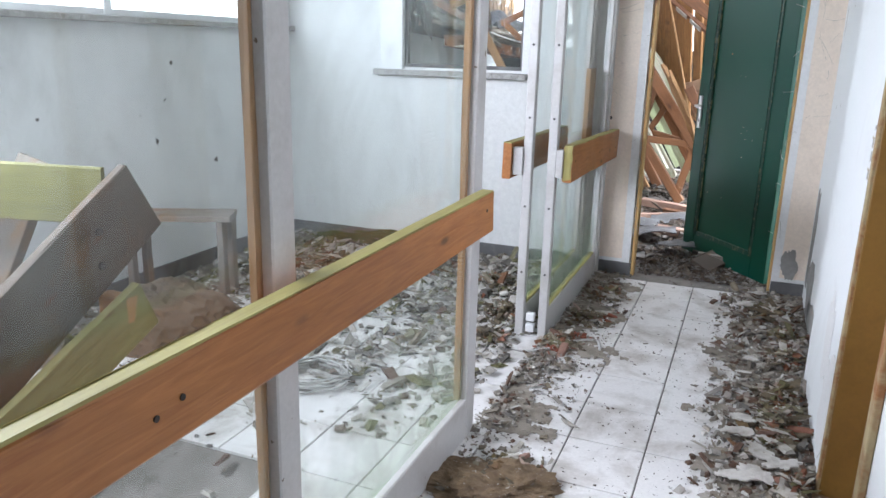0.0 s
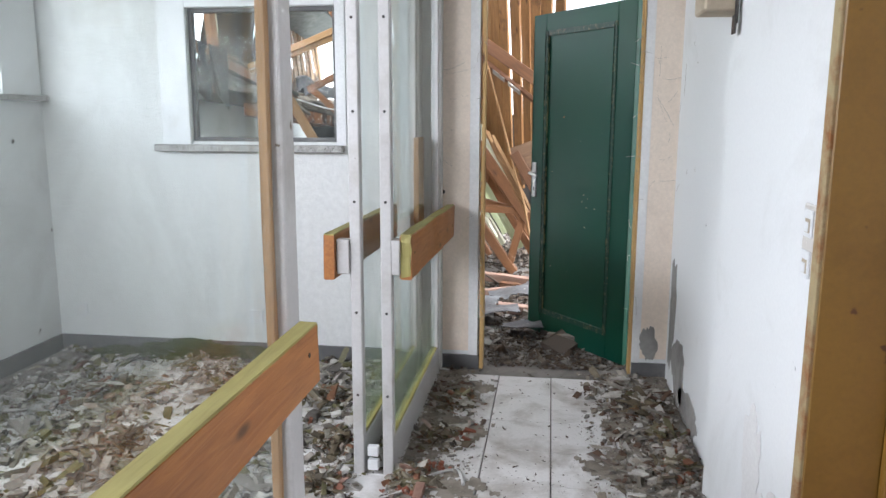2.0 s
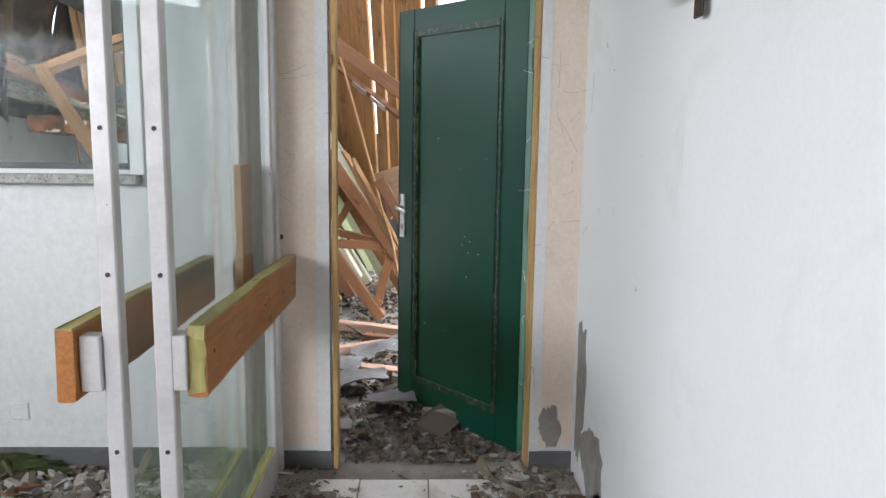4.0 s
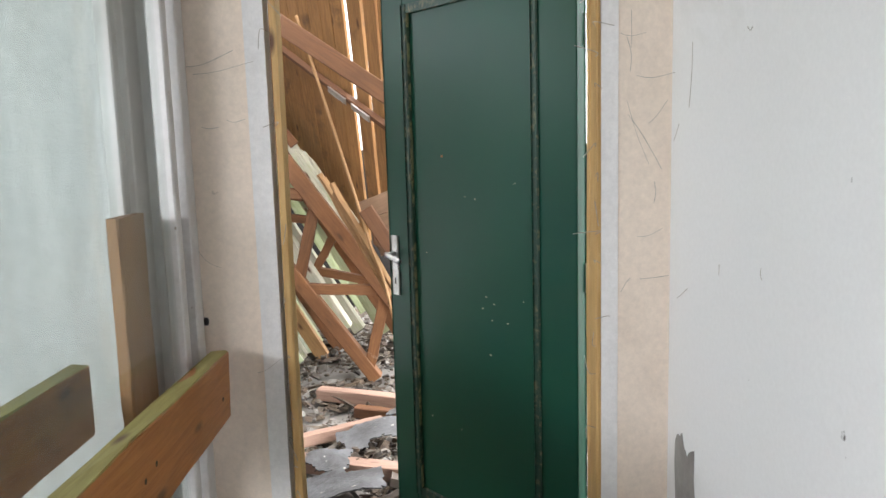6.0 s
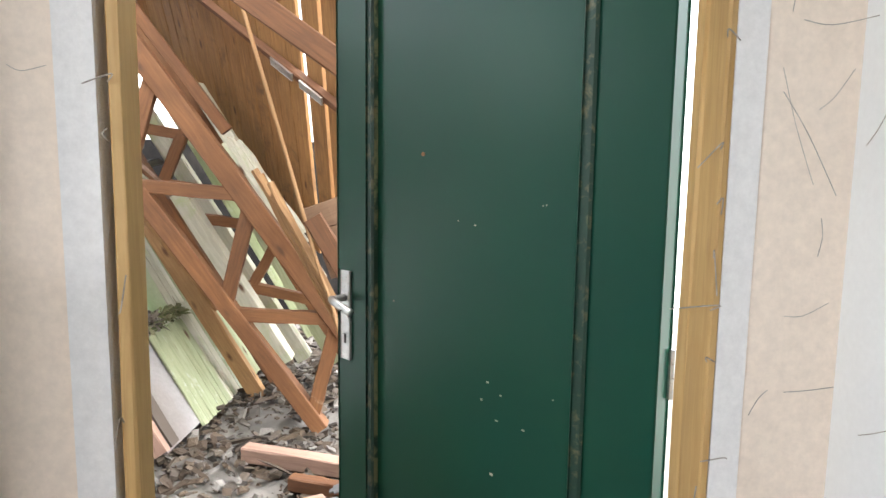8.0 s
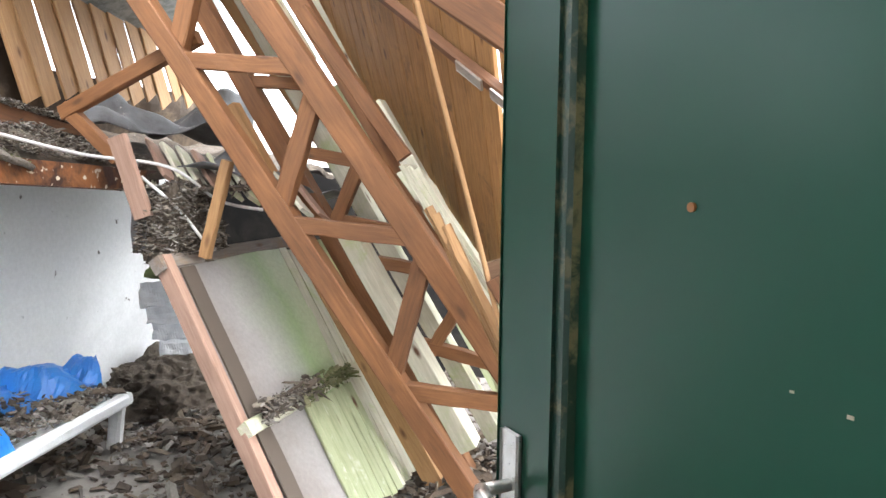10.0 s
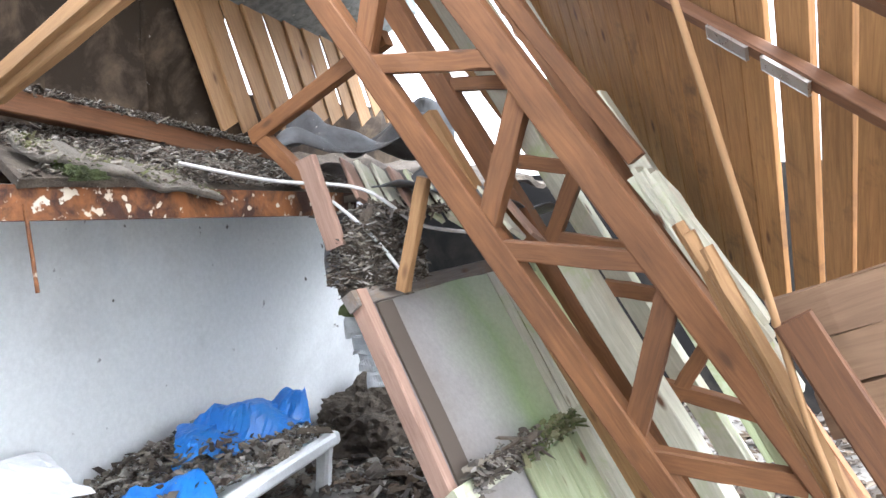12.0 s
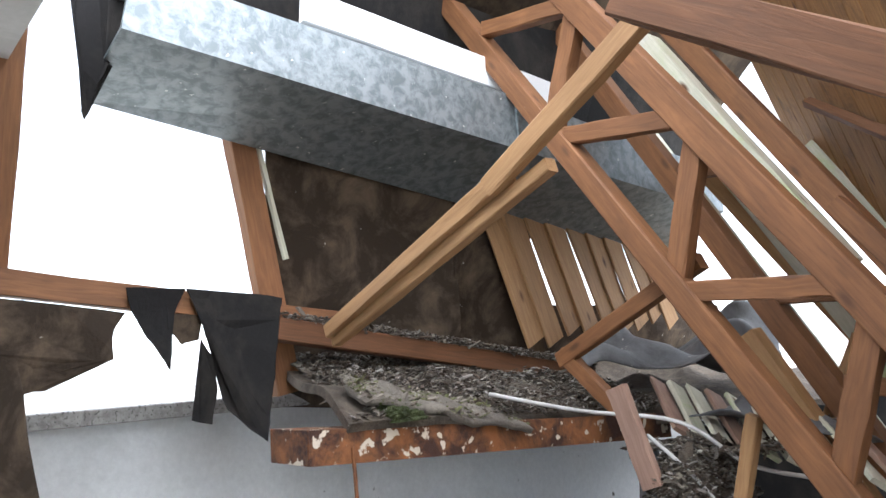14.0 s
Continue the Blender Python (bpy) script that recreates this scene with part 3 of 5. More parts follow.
add_tube(lever, [DOOR @ Vector(p) for p in ((hx, 0.02, 1.095), (hx, 0.072, 1.095))], 0.009)
add_tube(lever, [DOOR @ p for p in curve_pts([(hx, 0.066, 1.095), (hx - 0.015, 0.073, 1.094), (hx - 0.045, 0.076, 1.088), (hx - 0.085, 0.070, 1.074)])], 0.0105, 10)
part("lever", lever, STEEL, plate, "bent steel lever handle", True)
part("keyhole", leaf_box(hx - 0.004, hx + 0.004, 0.975, 1.00, 0.0255, 0.0272, 0), IRON, plate)
for hz in (0.25, 1.05, 1.78):
    hb = bmesh.new()
    add_tube(hb, [DOOR @ Vector((-0.004, -0.024, hz)), DOOR @ Vector((-0.004, -0.024, hz + 0.09))], 0.008)
    part("hinge", hb, STEEL, door)

# window between the two rooms
win = thing("window_1", (-1.95, 5.08, 1.3), "interior window with a white frame and cracked dusty glass", "window", kind="structure")
for lo, hi in (((-2.575, 5.058, 1.31), (-2.40, 5.08, 2.30)), ((-1.50, 5.058, 1.31), (-1.44, 5.08, 2.30)), ((-2.40, 5.058, 2.10), (-1.50, 5.08, 2.30))):
    part("architrave", box(lo, hi, 0.004), PLASTIC, win)
for lo, hi in (((-2.40, 5.10, 1.33), (-2.375, 5.14, 2.10)), ((-1.525, 5.10, 1.33), (-1.50, 5.14, 2.10)), ((-2.375, 5.10, 1.33), (-1.525, 5.14, 1.355)), ((-2.375, 5.10, 2.075), (-1.525, 5.14, 2.10))):
    part("sash", box(lo, hi, 0.003), SKIRT, win)
part("window_sill", box((-2.62, 5.02, 1.27), (-1.46, 5.13, 1.312), 0.005), GRANITE, win, "speckled granite sill")
pane = part("pane", box((-2.375, 5.118, 1.355), (-1.525, 5.122, 2.075)), LOW_GLOSS_GLASS, win)
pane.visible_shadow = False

# window band in the outer wall
band = thing("window_2", (-3.37, 2.6, 1.6), "white window band with dirty panes", "window", kind="structure")
part("window_sill", box((-3.45, 0.35, 1.565), (-3.30, 5.06, 1.60), 0.004), GRANITE, band, "dirty stone sill")
part("architrave", box((-3.365, 4.73, 1.60), (-3.35, 5.06, 2.45), 0.003), PLASTIC, band)
for y in (0.42, 1.88, 3.35, 4.70):
    part("mullion", box((-3.47, y - 0.03, 1.60), (-3.41, y + 0.03, 2.35), 0.004), PLASTIC, band)
for z in (1.62, 2.33):
    part("window_frame", box((-3.465, 0.40, z - 0.02), (-3.415, 4.73, z + 0.02), 0.003), PLASTIC, band)
for y0, y1 in ((0.45, 1.85), (1.91, 3.32), (3.38, 4.67)):
    g = part("pane", box((-3.442, y0, 1.64), (-3.438, y1, 2.31)), GLASS, band)
    g.visible_shadow = False

# ochre steel frame of the washroom door
of = thing("door_frame", (0.46, 2.28, 0), "ochre painted steel door frame with rust", "door frame", kind="structure")
part("jamb", box((0.362, 2.585, -0.012), (0.535, 2.603, 2.08), 0.003), OCHRE, of)
part("stop", box((0.535, 2.560, -0.012), (0.578, 2.603, 2.08), 0.003), OCHRE, of)
part("lip", box((0.352, 2.590, -0.012), (0.369, 2.632, 2.10), 0.003), RUSTEDGE, of, "pale flaking edge of the frame")
part("jamb", box((0.362, 1.947, -0.012), (0.578, 1.965, 2.08), 0.003), OCHRE, of)
part("lip", box((0.350, 1.905, -0.012), (0.369, 1.960, 2.10), 0.003), RUSTEDGE, of, "pale flaking edge of the frame")
part("lintel", box((0.362, 1.965, 2.062), (0.578, 2.585, 2.08), 0.003), OCHRE, of)
for z in (1.145, 1.055):
    part("strike_plate", box((0.540, 2.552, z - 0.03), (0.572, 2.561, z + 0.03), 0.002), IRON, of)

# ---- glazed screens along the corridor ----


def post(parent, x, y, w=0.05, d=0.05, z1=2.5, strip=True):
    p = part("post", box((x - w / 2, y - d / 2, 0.0), (x + w / 2, y + d / 2, z1), 0.004), ALU, parent)
    if strip:
        part("wood_strip", beam((x - 0.013, y - d / 2 - 0.010, 0.0), (x - 0.013, y - d / 2 - 0.010, z1), 0.019, 0.024, side=(0, 1, 0)), PALEWOOD, p, "bare pine glazing strip")
    return p


def rail(parent, x, y0, y1, z0, z1, h, t=0.045):
    r = part("grab_rail", beam((x, y0, z0), (x, y1, z1), t, h, side=(1, 0, 0), bevel=0.004, segs=10), ORANGE, parent, "varnished pine board used as a grab rail")
    part("rail_edge", beam((x, y0 - 0.0005, z0 + h / 2 + 0.001), (x, y1 + 0.0005, z1 + h / 2 + 0.001), t - 0.004, 0.005, side=(1, 0, 0), bevel=0.001), ALGAE, r, "algae-green top edge")
    a, b = (y1, z1) if y1 < 3 else (y0, z0)
    s = 0.0025 if y1 < 3 else -0.0025
    part("rail_end", beam((x, a, b - h / 2 + 0.004), (x, a, b + h / 2 - 0.002), t - 0.004, 0.006, side=(1, 0, 0), bevel=0.001), ALGAE, r, "algae-green end grain")
    for y in (y0 + 0.07, y1 - 0.07, (y0 + y1) / 2 + 0.1, (y0 + y1) / 2 + 0.04):
        f = (y - y0) / (y1 - y0)
        sc = bmesh.new()
        z = z0 + (z1 - z0) * f - 0.02 * math.cos(y * 9)
        add_tube(sc, [(x + t / 2 - 0.002, y, z), (x + t / 2 + 0.0015, y, z)], 0.006, 10)
        part("screw", sc, IRON, r)
    return r


SX = -0.915
near_screen = thing("glazed_screen", (SX, 1.3, 0), "aluminium glazed screen with a pine grab rail", "glass screen")
for y in (0.02, 1.302, 2.53):
    post(near_screen, SX, y, 0.05, 0.085)
for y0, y1 in ((0.07, 1.25), (1.35, 2.48)):
    g = part("pane", box((SX - 0.003, y0, 0.17), (SX + 0.003, y1, 2.45)), GLASS, near_screen)
    g.visible_shadow = False
part("pane", box((SX - 0.003, -1.25, 0.17), (SX + 0.003, -0.01, 2.45)), GLASS, near_screen).visible_shadow = False
part("kick_rail", box((SX - 0.024, -1.25, 0.0), (SX + 0.024, 2.49, 0.165), 0.004), ALU, near_screen, "dirty aluminium bottom rail")
part("head_rail", box((SX - 0.03, -1.25, 2.45), (SX + 0.03, 3.7, 2.5), 0.004), ALU, near_screen)
rail(near_screen, -0.822, -0.9, 2.44, 0.915, 0.928, 0.145)
for y in (0.02, 1.285, 2.40):
    part("spacer", box((-0.89, y - 0.02, 0.88), (-0.846, y + 0.02, 0.96), 0.003), ALU, near_screen)

far_screen = thing("glazed_screen", (-0.95, 4.2, 0), "pair of aluminium glass leaves slid back beside the wall", "glass screen")
for x in (-0.90, -1.025):
    post(far_screen, x, 3.665, 0.045, 0.045, strip=False)
    part("glass_stop", box((x - 0.026, 3.688, 0.0), (x - 0.006, 3.70, 2.5), 0.002), GREYWOOD if x < -1 else ALU, far_screen)
    post(far_screen, x, 4.93, 0.04, 0.04, strip=False)
    g = part("pane", box((x - 0.003, 3.69, 0.17), (x + 0.003, 4.91, 2.45)), GLASS, far_screen)
    g.visible_shadow = False
    part("kick_rail", box((x - 0.02, 3.69, 0.0), (x + 0.02, 4.91, 0.16), 0.003), ALU, far_screen)
    part("algae_edge", beam((x, 3.70, 0.166), (x, 4.90, 0.166), 0.03, 0.008, side=(1, 0, 0), bevel=0.001), ALGAE, far_screen, "green algae along the bottom of the glass")
part("wall_channel", box((-0.935, 5.0, 0.0), (-0.875, 5.064, 2.5), 0.003), ALU, far_screen)
part("wall_channel", box((-1.06, 4.97, 0.0), (-0.995, 5.064, 2.5), 0.003), ALU, far_screen)
rail(far_screen, -0.822, 3.655, 4.99, 0.930, 0.895, 0.18)
r2 = part("grab_rail", beam((-1.125, 3.61, 0.93), (-1.125, 4.85, 0.91), 0.045, 0.18, side=(1, 0, 0)), ORANGE, far_screen, "varnished pine board used as a grab rail")
part("rail_edge", beam((-1.125, 3.61, 1.0225), (-1.125, 4.85, 1.0025), 0.04, 0.005, side=(1, 0, 0), bevel=0.001), ALGAE, r2)
part("spacer", box((-0.878, 3.64, 0.86), (-0.845, 3.70, 1.0), 0.003), ALU, far_screen)
part("spacer", box((-1.10, 3.63, 0.86), (-1.048, 3.68, 1.0), 0.003), ALU, far_screen)
part("pull_board", beam((-0.975, 4.83, 0.86), (-0.975, 4.83, 1.37), 0.03, 0.17, side=(1, 0, 0)), PALEWOOD, far_screen, "upright weathered board with green edges")
for z in (0.05, 0.11):
    part("floor_bracket", box((-0.985, 3.63, z - 0.022), (-0.94, 3.66, z + 0.022), 0.003), PLASTIC, far_screen)

for x in (-0.90, -1.025):
    for z in (0.35, 0.70, 1.15, 1.50, 1.85, 2.15):
        sc = bmesh.new()
        add_tube(sc, [(x, 3.644, z), (x, 3.6405, z)], 0.006, 8)
        part("screw", sc, IRON, far_screen)

# ---- corridor wall fittings ----
sw = thing("socket_plate", (0.37, 2.72, 1.15), "yellowed double switch plate on the corridor wall", "switch")
SWY = 2.655
part("plate", box((0.362, SWY, 1.105), (0.37, SWY + 0.085, 1.275), 0.003), WALLTILE, sw)
for z in (1.195, 1.095):
    rk = part("rocker", box((0.357, SWY + 0.012, z), (0.362, SWY + 0.073, z + 0.068), 0.002), PLASTIC, sw)
    part("rocker_groove", box((0.3555, SWY + 0.022, z + 0.012), (0.3570, SWY + 0.055, z + 0.046), 0.0005), BEIGE, rk)
    part("rocker_key", box((0.3535, SWY + 0.028, z + 0.014), (0.3555, SWY + 0.055, z + 0.038), 0.0005), PLASTIC, rk)
cab = thing("wall_box", (0.37, 3.72, 1.85), "pale board box broken off the wall", "box")
part("body", box((0.27, 3.70, 1.86), (0.425, 3.90, 2.12), 0.008), BEIGE, cab)
hb = bmesh.new()
add_box(hb, (0.352, 3.56, 1.80), (0.358, 3.60, 2.15), 0.002)
add_box(hb, (0.346, 3.555, 1.765), (0.352, 3.605, 1.83), 0.002)
tagged(part("iron_strap", hb, IRON), "black iron strap hanging from the wall", "bracket")
for y, z, s in ((3.02, 1.90, 0.07), (3.28, 1.95, 0.08)):
    tagged(part("tile_stub", box((0.345, y, z), (0.37, y + s * 1.3, z + s), 0.008), BEIGE), "broken beige tile still stuck on the wall", "tile")
for k, (x, y, z) in enumerate(((-2.04, 5.075, 0.26), (-3.21, 5.075, 0.26))):
    ot = thing("wall_socket", (x, 5.08, z), "small white wall socket", "socket")
    part("plate", box((x - 0.04, 5.071, z - 0.04), (x + 0.04, 5.08, z + 0.04), 0.004), PLASTIC, ot)
    part("insert", box((x - 0.02, 5.068, z - 0.02), (x + 0.02, 5.071, z + 0.02), 0.001), BORDER, ot)


def patch(name, wall_x, y0, z0, w, h, seed, material, label, axis="x"):
    """A scar where plaster has come off, with a ragged outline."""
    bm = bmesh.new()
    n = 40
    out = []
    for k in range(n):
        a = 2 * math.pi * k / n
        r = 1 + 0.45 * noise.noise(Vector((math.cos(a) * 1.7, math.sin(a) * 1.7, seed))) + 0.2 * noise.noise(Vector((math.cos(a) * 6, math.sin(a) * 6, seed)))
        a1, b1 = y0 + w * math.cos(a) * r, max(z0 + h * math.sin(a) * r, 0.0)
        out.append((a1, b1))
    for d in (0.0, 0.003):
        vs = [bm.verts.new((wall_x - d, a1, b1) if axis == "x" else (a1, wall_x - d, b1)) for a1, b1 in out]
        if d:
            bm.faces.new(vs)
            for k in range(n):
                bm.faces.new((prev[k], prev[(k + 1) % n], vs[(k + 1) % n], vs[k]))
        prev = vs
    return structure(name, bm, material, label, "wall patch")


patch("patch_damp", 0.37, 3.05, 0.45, 0.10, 0.16, 3.1, BORDER, "plaster scar with a torn edge")
patch("patch_low", 0.37, 2.86, 0.25, 0.14, 0.20, 7.7, BORDER, "plaster scar with a torn edge")
patch("patch_far", 0.425, 4.93, 0.42, 0.09, 0.30, 1.3, BARE, "bare cement where plaster fell")
patch("patch_far_low", 0.425, 4.68, 0.17, 0.20, 0.16, 5.2, BARE, "bare cement where plaster fell")
patch("patch_mid_low", 0.425, 4.35, 0.06, 0.22, 0.10, 9.2, BARE, "bare cement where plaster fell")
patch("patch_end", 5.076, 0.32, 0.185, 0.05, 0.10, 4.4, BARE, "bare cement patch beside the door", "y")
patch("patch_moss", 0.37, 3.06, 1.98, 0.035, 0.11, 6.0, ALGAE, "green damp streak")

# ---- collapsed room: fallen roof ----
TY = 7.76


def truss(name, y, members, label, mt=TRUSSWOOD):
    e = thing(name, (-1.4, y, 0.0), label, "roof truss")
    for kind, p, q, w, h in members:
        part(kind, beam((p[0], y + p[2] if len(p) > 2 else y, p[1]), (q[0], y + q[2] if len(q) > 2 else y, q[1]), w, h, side=(0, 1, 0)), mt, e)
    return e


truss("fallen_roof_truss", TY, [
    ("lower_chord", (-3.02, 3.47), (-0.58, 0.03), 0.085, 0.082),
    ("upper_chord", (-2.62, 3.60), (-0.14, 0.10), 0.085, 0.10),
    ("web", (-1.90, 1.925, -0.008), (-1.40, 1.885, -0.008), 0.055, 0.065),
    ("web", (-1.48, 1.285, -0.008), (-0.97, 1.240, -0.008), 0.055, 0.065),
    ("web", (-1.03, 0.645, -0.008), (-0.56, 0.615, -0.008), 0.055, 0.065),
    ("web", (-2.33, 2.565, -0.008), (-1.88, 2.50, -0.008), 0.055, 0.065),
    ("web", (-2.72, 3.15, -0.008), (-2.28, 3.07, -0.008), 0.055, 0.065),
    ("web", (-1.36, 1.80, 0.004), (-1.52, 1.30, 0.004), 0.06, 0.072),
    ("web", (-0.915, 1.20, 0.004), (-1.05, 0.68, 0.004), 0.06, 0.072),
    ("web", (-1.80, 2.46, 0.004), (-1.94, 1.97, 0.004), 0.06, 0.072),
    ("web", (-2.24, 3.05, 0.004), (-2.40, 2.62, 0.004), 0.06, 0.072),
    ("web", (-0.50, 0.58, 0.004), (-0.62, 0.12, 0.004), 0.06, 0.072),
], "red-brown timber roof truss fallen at a steep slant")
truss("fallen_roof_truss", 8.46, [
    ("lower_chord", (-2.95, 3.50), (-0.86, 0.02), 0.09, 0.09),
    ("upper_chord", (-2.45, 3.45), (-0.28, 0.05), 0.09, 0.09),
    ("web", (-1.74, 1.585), (-1.40, 1.53), 0.055, 0.06),
    ("web", (-1.41, 1.53), (-1.54, 1.22), 0.055, 0.065),
    ("web", (-1.52, 1.25), (-1.10, 1.18), 0.055, 0.06),
    ("web", (-1.32, 1.05), (-1.02, 1.01), 0.055, 0.06),
    ("web", (-1.12, 0.66), (-0.68, 0.56), 0.055, 0.06),
    ("web", (-0.88, 0.92), (-1.06, 0.60), 0.055, 0.06),
    ("web", (-1.95, 1.92), (-1.62, 1.90), 0.055, 0.06),
    ("web", (-2.30, 2.50), (-1.95, 2.45), 0.055, 0.06),
], "second roof truss leaning behind the first", TRUSSWOOD)
# pale splintered rafters lying against the trusses
for p, q, w, h, mt, lb in (
    ((-1.52, 8.02, 2.16), (-1.07, 8.02, 1.55), 0.06, 0.06, TRUSSWOOD, "thin rafter lying along the fallen truss"),
    ((-1.72, 9.0, 1.95), (-0.72, 9.0, 0.22), 0.10, 0.10, MOSSWOOD, "bleached green rafter leaning behind the truss"),
    ((-1.45, 8.8, 1.72), (-0.55, 8.75, 0.1), 0.09, 0.10, MOSSWOOD, "bleached green rafter leaning behind the truss"),
    ((-1.98, 8.25, 1.78), (-0.98, 8.30, 0.02), 0.07, 0.09, PALEWOOD, "pale rafter leaning behind the truss"),
    ((-2.45, 9.0, 2.6), (-1.75, 9.0, 1.6), 0.12, 0.10, PALEWOOD, "pale rafter leaning behind the truss"),
    ((-1.45, 7.9, 1.10), (-1.20, 8.3, 0.55), 0.03, 0.05, PALEWOOD, "short pale lath among the rafters"),
    ((-1.72, 8.6, 1.75), (-1.85, 8.55, 1.45), 0.03, 0.06, PALEWOOD, "short pale lath among the rafters"),
    ((-1.36, 8.15, 1.22), (-0.80, 8.15, 0.28), 0.12, 0.085, BLEACHED, "bleached white rafter behind the truss"),
    ((-1.30, 8.36, 1.80), (-0.62, 8.36, 0.70), 0.10, 0.07, BLEACHED, "bleached white rafter behind the truss"),
    ((-2.38, 8.75, 2.78), (-0.76, 8.75, 0.12), 0.11, 0.09, BLEACHED, "long bleached rafter leaning behind the trusses"),
    ((-2.02, 9.10, 2.62), (-0.48, 9.10, 0.08), 0.10, 0.10, BLEACHED, "long bleached rafter leaning behind the trusses"),
    ((-2.80, 8.95, 2.92), (-1.12, 8.95, 0.08), 0.09, 0.10, BLEACHED, "long bleached rafter leaning behind the trusses"),
    ((-1.20, 8.62, 1.36), (-0.42, 8.62, 0.06), 0.08, 0.08, TRUSSWOOD, "brown rafter leaning behind the trusses"),
    ((-2.30, 8.30, 3.05), (-1.62, 8.30, 1.98), 0.10, 0.10, BLEACHED, "bleached white rafter behind the truss"),
):
    tagged(part("loose_rafter", beam(p, q, w, h), mt), lb, "timber")

splintered("loose_rafter", (-1.07, 8.02, 1.53), (-0.66, 8.0, 0.94), 0.10, 0.085, (0, 1, 0), 4, 0.12, 3, BLEACHED, "pale splintered rafter with bleached green edge")

# board deck of the fallen roof, standing on edge behind the door
deck = thing("fallen_roof_deck", (-0.7, 7.9, 0.3), "stained board deck of the fallen roof with daylight gaps", "roof deck")
DN = Vector((-0.7677, -0.4796, -0.4250))
DB = Vector((0.009, 0.655, -0.755)).normalized()
DC = DN.cross(DB).normalized()
if DC.x < 0:
    DC = -DC
D0 = Vector((-0.77, 7.77, 1.96))
s = -2.2
k = 0
while s < 0.95:
    w = 0.118 + 0.01 * math.sin(k * 2.3)
    gap = 0.002 if s < -0.02 else (0.026, 0.016, 0.012, 0.045)[k % 4]
    c0 = D0 + DC * (s + w / 2)
    part("board", beam(c0 - DB * (1.15 + 0.45 * min(1.0, max(0.0, (s + 1.3) / 0.6))), c0 + DB * ((1.30 if s > -0.75 else 0.85 + 0.17 * (s + 2.0)) + 0.08 * math.sin(k * 1.7)), 0.022, w - 0.002, side=DN, bevel=0.002, wear=0.001, segs=4), DECKWOOD, deck)
    s += w + gap
    k += 1
c0 = D0 + DN * 0.045 + DB * 0.03
# The purlin lies in shade; the dark timber puts that into its colour.
part("purlin", beam(c0 - DC * 1.6, c0 + DC * 0.75, 0.04, 0.034, side=DN), DARKTIMBER, deck)
for u in (0.13, 0.36):
    part("bracket", box((-0.085, -0.020, -0.002), (0.085, 0.020, 0.004), 0.002, Matrix.Translation(c0 + DC * u + DN * 0.03) @ Matrix((DC, DB, DN)).transposed().to_4x4()), STEEL, deck, "bent galvanised strap")
# beam overhead, splinter and rope
# Shade on this beam comes from its darker wood colour.
tagged(part("fallen_purlin", beam((-1.40, 6.83, 2.46), (-0.02, 6.77, 1.497), 0.10, 0.088), DARKTIMBER), "heavy red-brown purlin hanging at a slant", "timber")
rp = bmesh.new()
add_tube(rp, curve_pts([(-0.91, 7.3, 2.25), (-0.823, 7.3, 1.942), (-0.666, 7.3, 1.379), (-0.551, 7.3, 0.955), (-0.473, 7.3, 0.699), (-0.36, 7.25, 0.1)]), 0.009)
tagged(part("hanging_rope", rp, PALEWOOD, smooth=True), "pale cord hanging from the fallen roof", "rope")
splintered("split_plank", (-0.84, 7.50, 1.39), (-0.42, 7.40, 0.62), 0.03, 0.13, DN, 5, 0.16, 5, PALEWOOD, "split plank with a splintered top")
splintered("leaning_plank", (-0.58, 7.36, 1.04), (0.15, 7.36, 1.31), 0.03, 0.34, (0, 1, 0), 3, 0.08, 7, timber("dull_brown_board", (0.26, 0.155, 0.088), (0.17, 0.095, 0.052), rough=0.75), "wide brown plank wedged across")

tagged(part("leaning_rafter", beam((-0.575, 7.30, 1.175), (0.10, 7.30, 0.03), 0.03, 0.085), DARKTIMBER), "brown rafter leaning across the plank", "timber")

# leaning sheet with green boards
PA = Vector((-1.985, 7.71, 1.11))
PU = Vector((0.108, 0.785, 0.0))
PV = Vector((0.74, -0.30, -1.11))
pan = thing("leaning_partition", (-1.5, 8.1, 0), "grey partition sheet stained green by algae, leaning on rubble", "partition")
PNn = PU.cross(PV).normalized()
if PNn.x > 0:
    PNn = -PNn
part("sheet", sheet(PA, PU, PV * 0.96, 16, 24, 0.02, 0.02, 2.0), algae_sheet(PA, PU), pan, "damp grey sheet with a green algae streak")
part("edge_plank", beam(PA - PU * 0.02 + PV * -0.02, PA - PU * 0.02 + PV * 0.95, 0.05, 0.07, side=PU), PINKWOOD, pan, "pale split edge plank")
for k in range(9):
    b0 = PA + PU * (1.02 + 0.085 * k) - PNn * 0.02
    part("board", beam(b0 + PV * (0.02 + 0.02 * (k % 3)), b0 + PV * 0.98, 0.018, 0.066, side=PNn, bevel=0.004, segs=3), BLEACHED if k < 3 else MOSSWOOD, pan)
for k in range(7):
    b0 = PA + PU * (0.52 + 0.075 * k) - PNn * 0.03
    part("board", beam(b0 + PV * 0.58, b0 + PV * 0.98, 0.018, 0.056, side=PNn, bevel=0.004, segs=3), MOSSWOOD, pan)
part("batten", beam(PA + PV * 0.555 + PU * -0.05 - PNn * 0.035, PA + PV * 0.545 + PU * 1.3 - PNn * 0.035, 0.05, 0.06, side=PNn), BLEACHED, pan, "rotten batten under moss and litter")
part("top_batten", beam(PA + PU * -0.08, PA + PU * 1.1, 0.06, 0.06, side=PNn), GREYWOOD, pan)
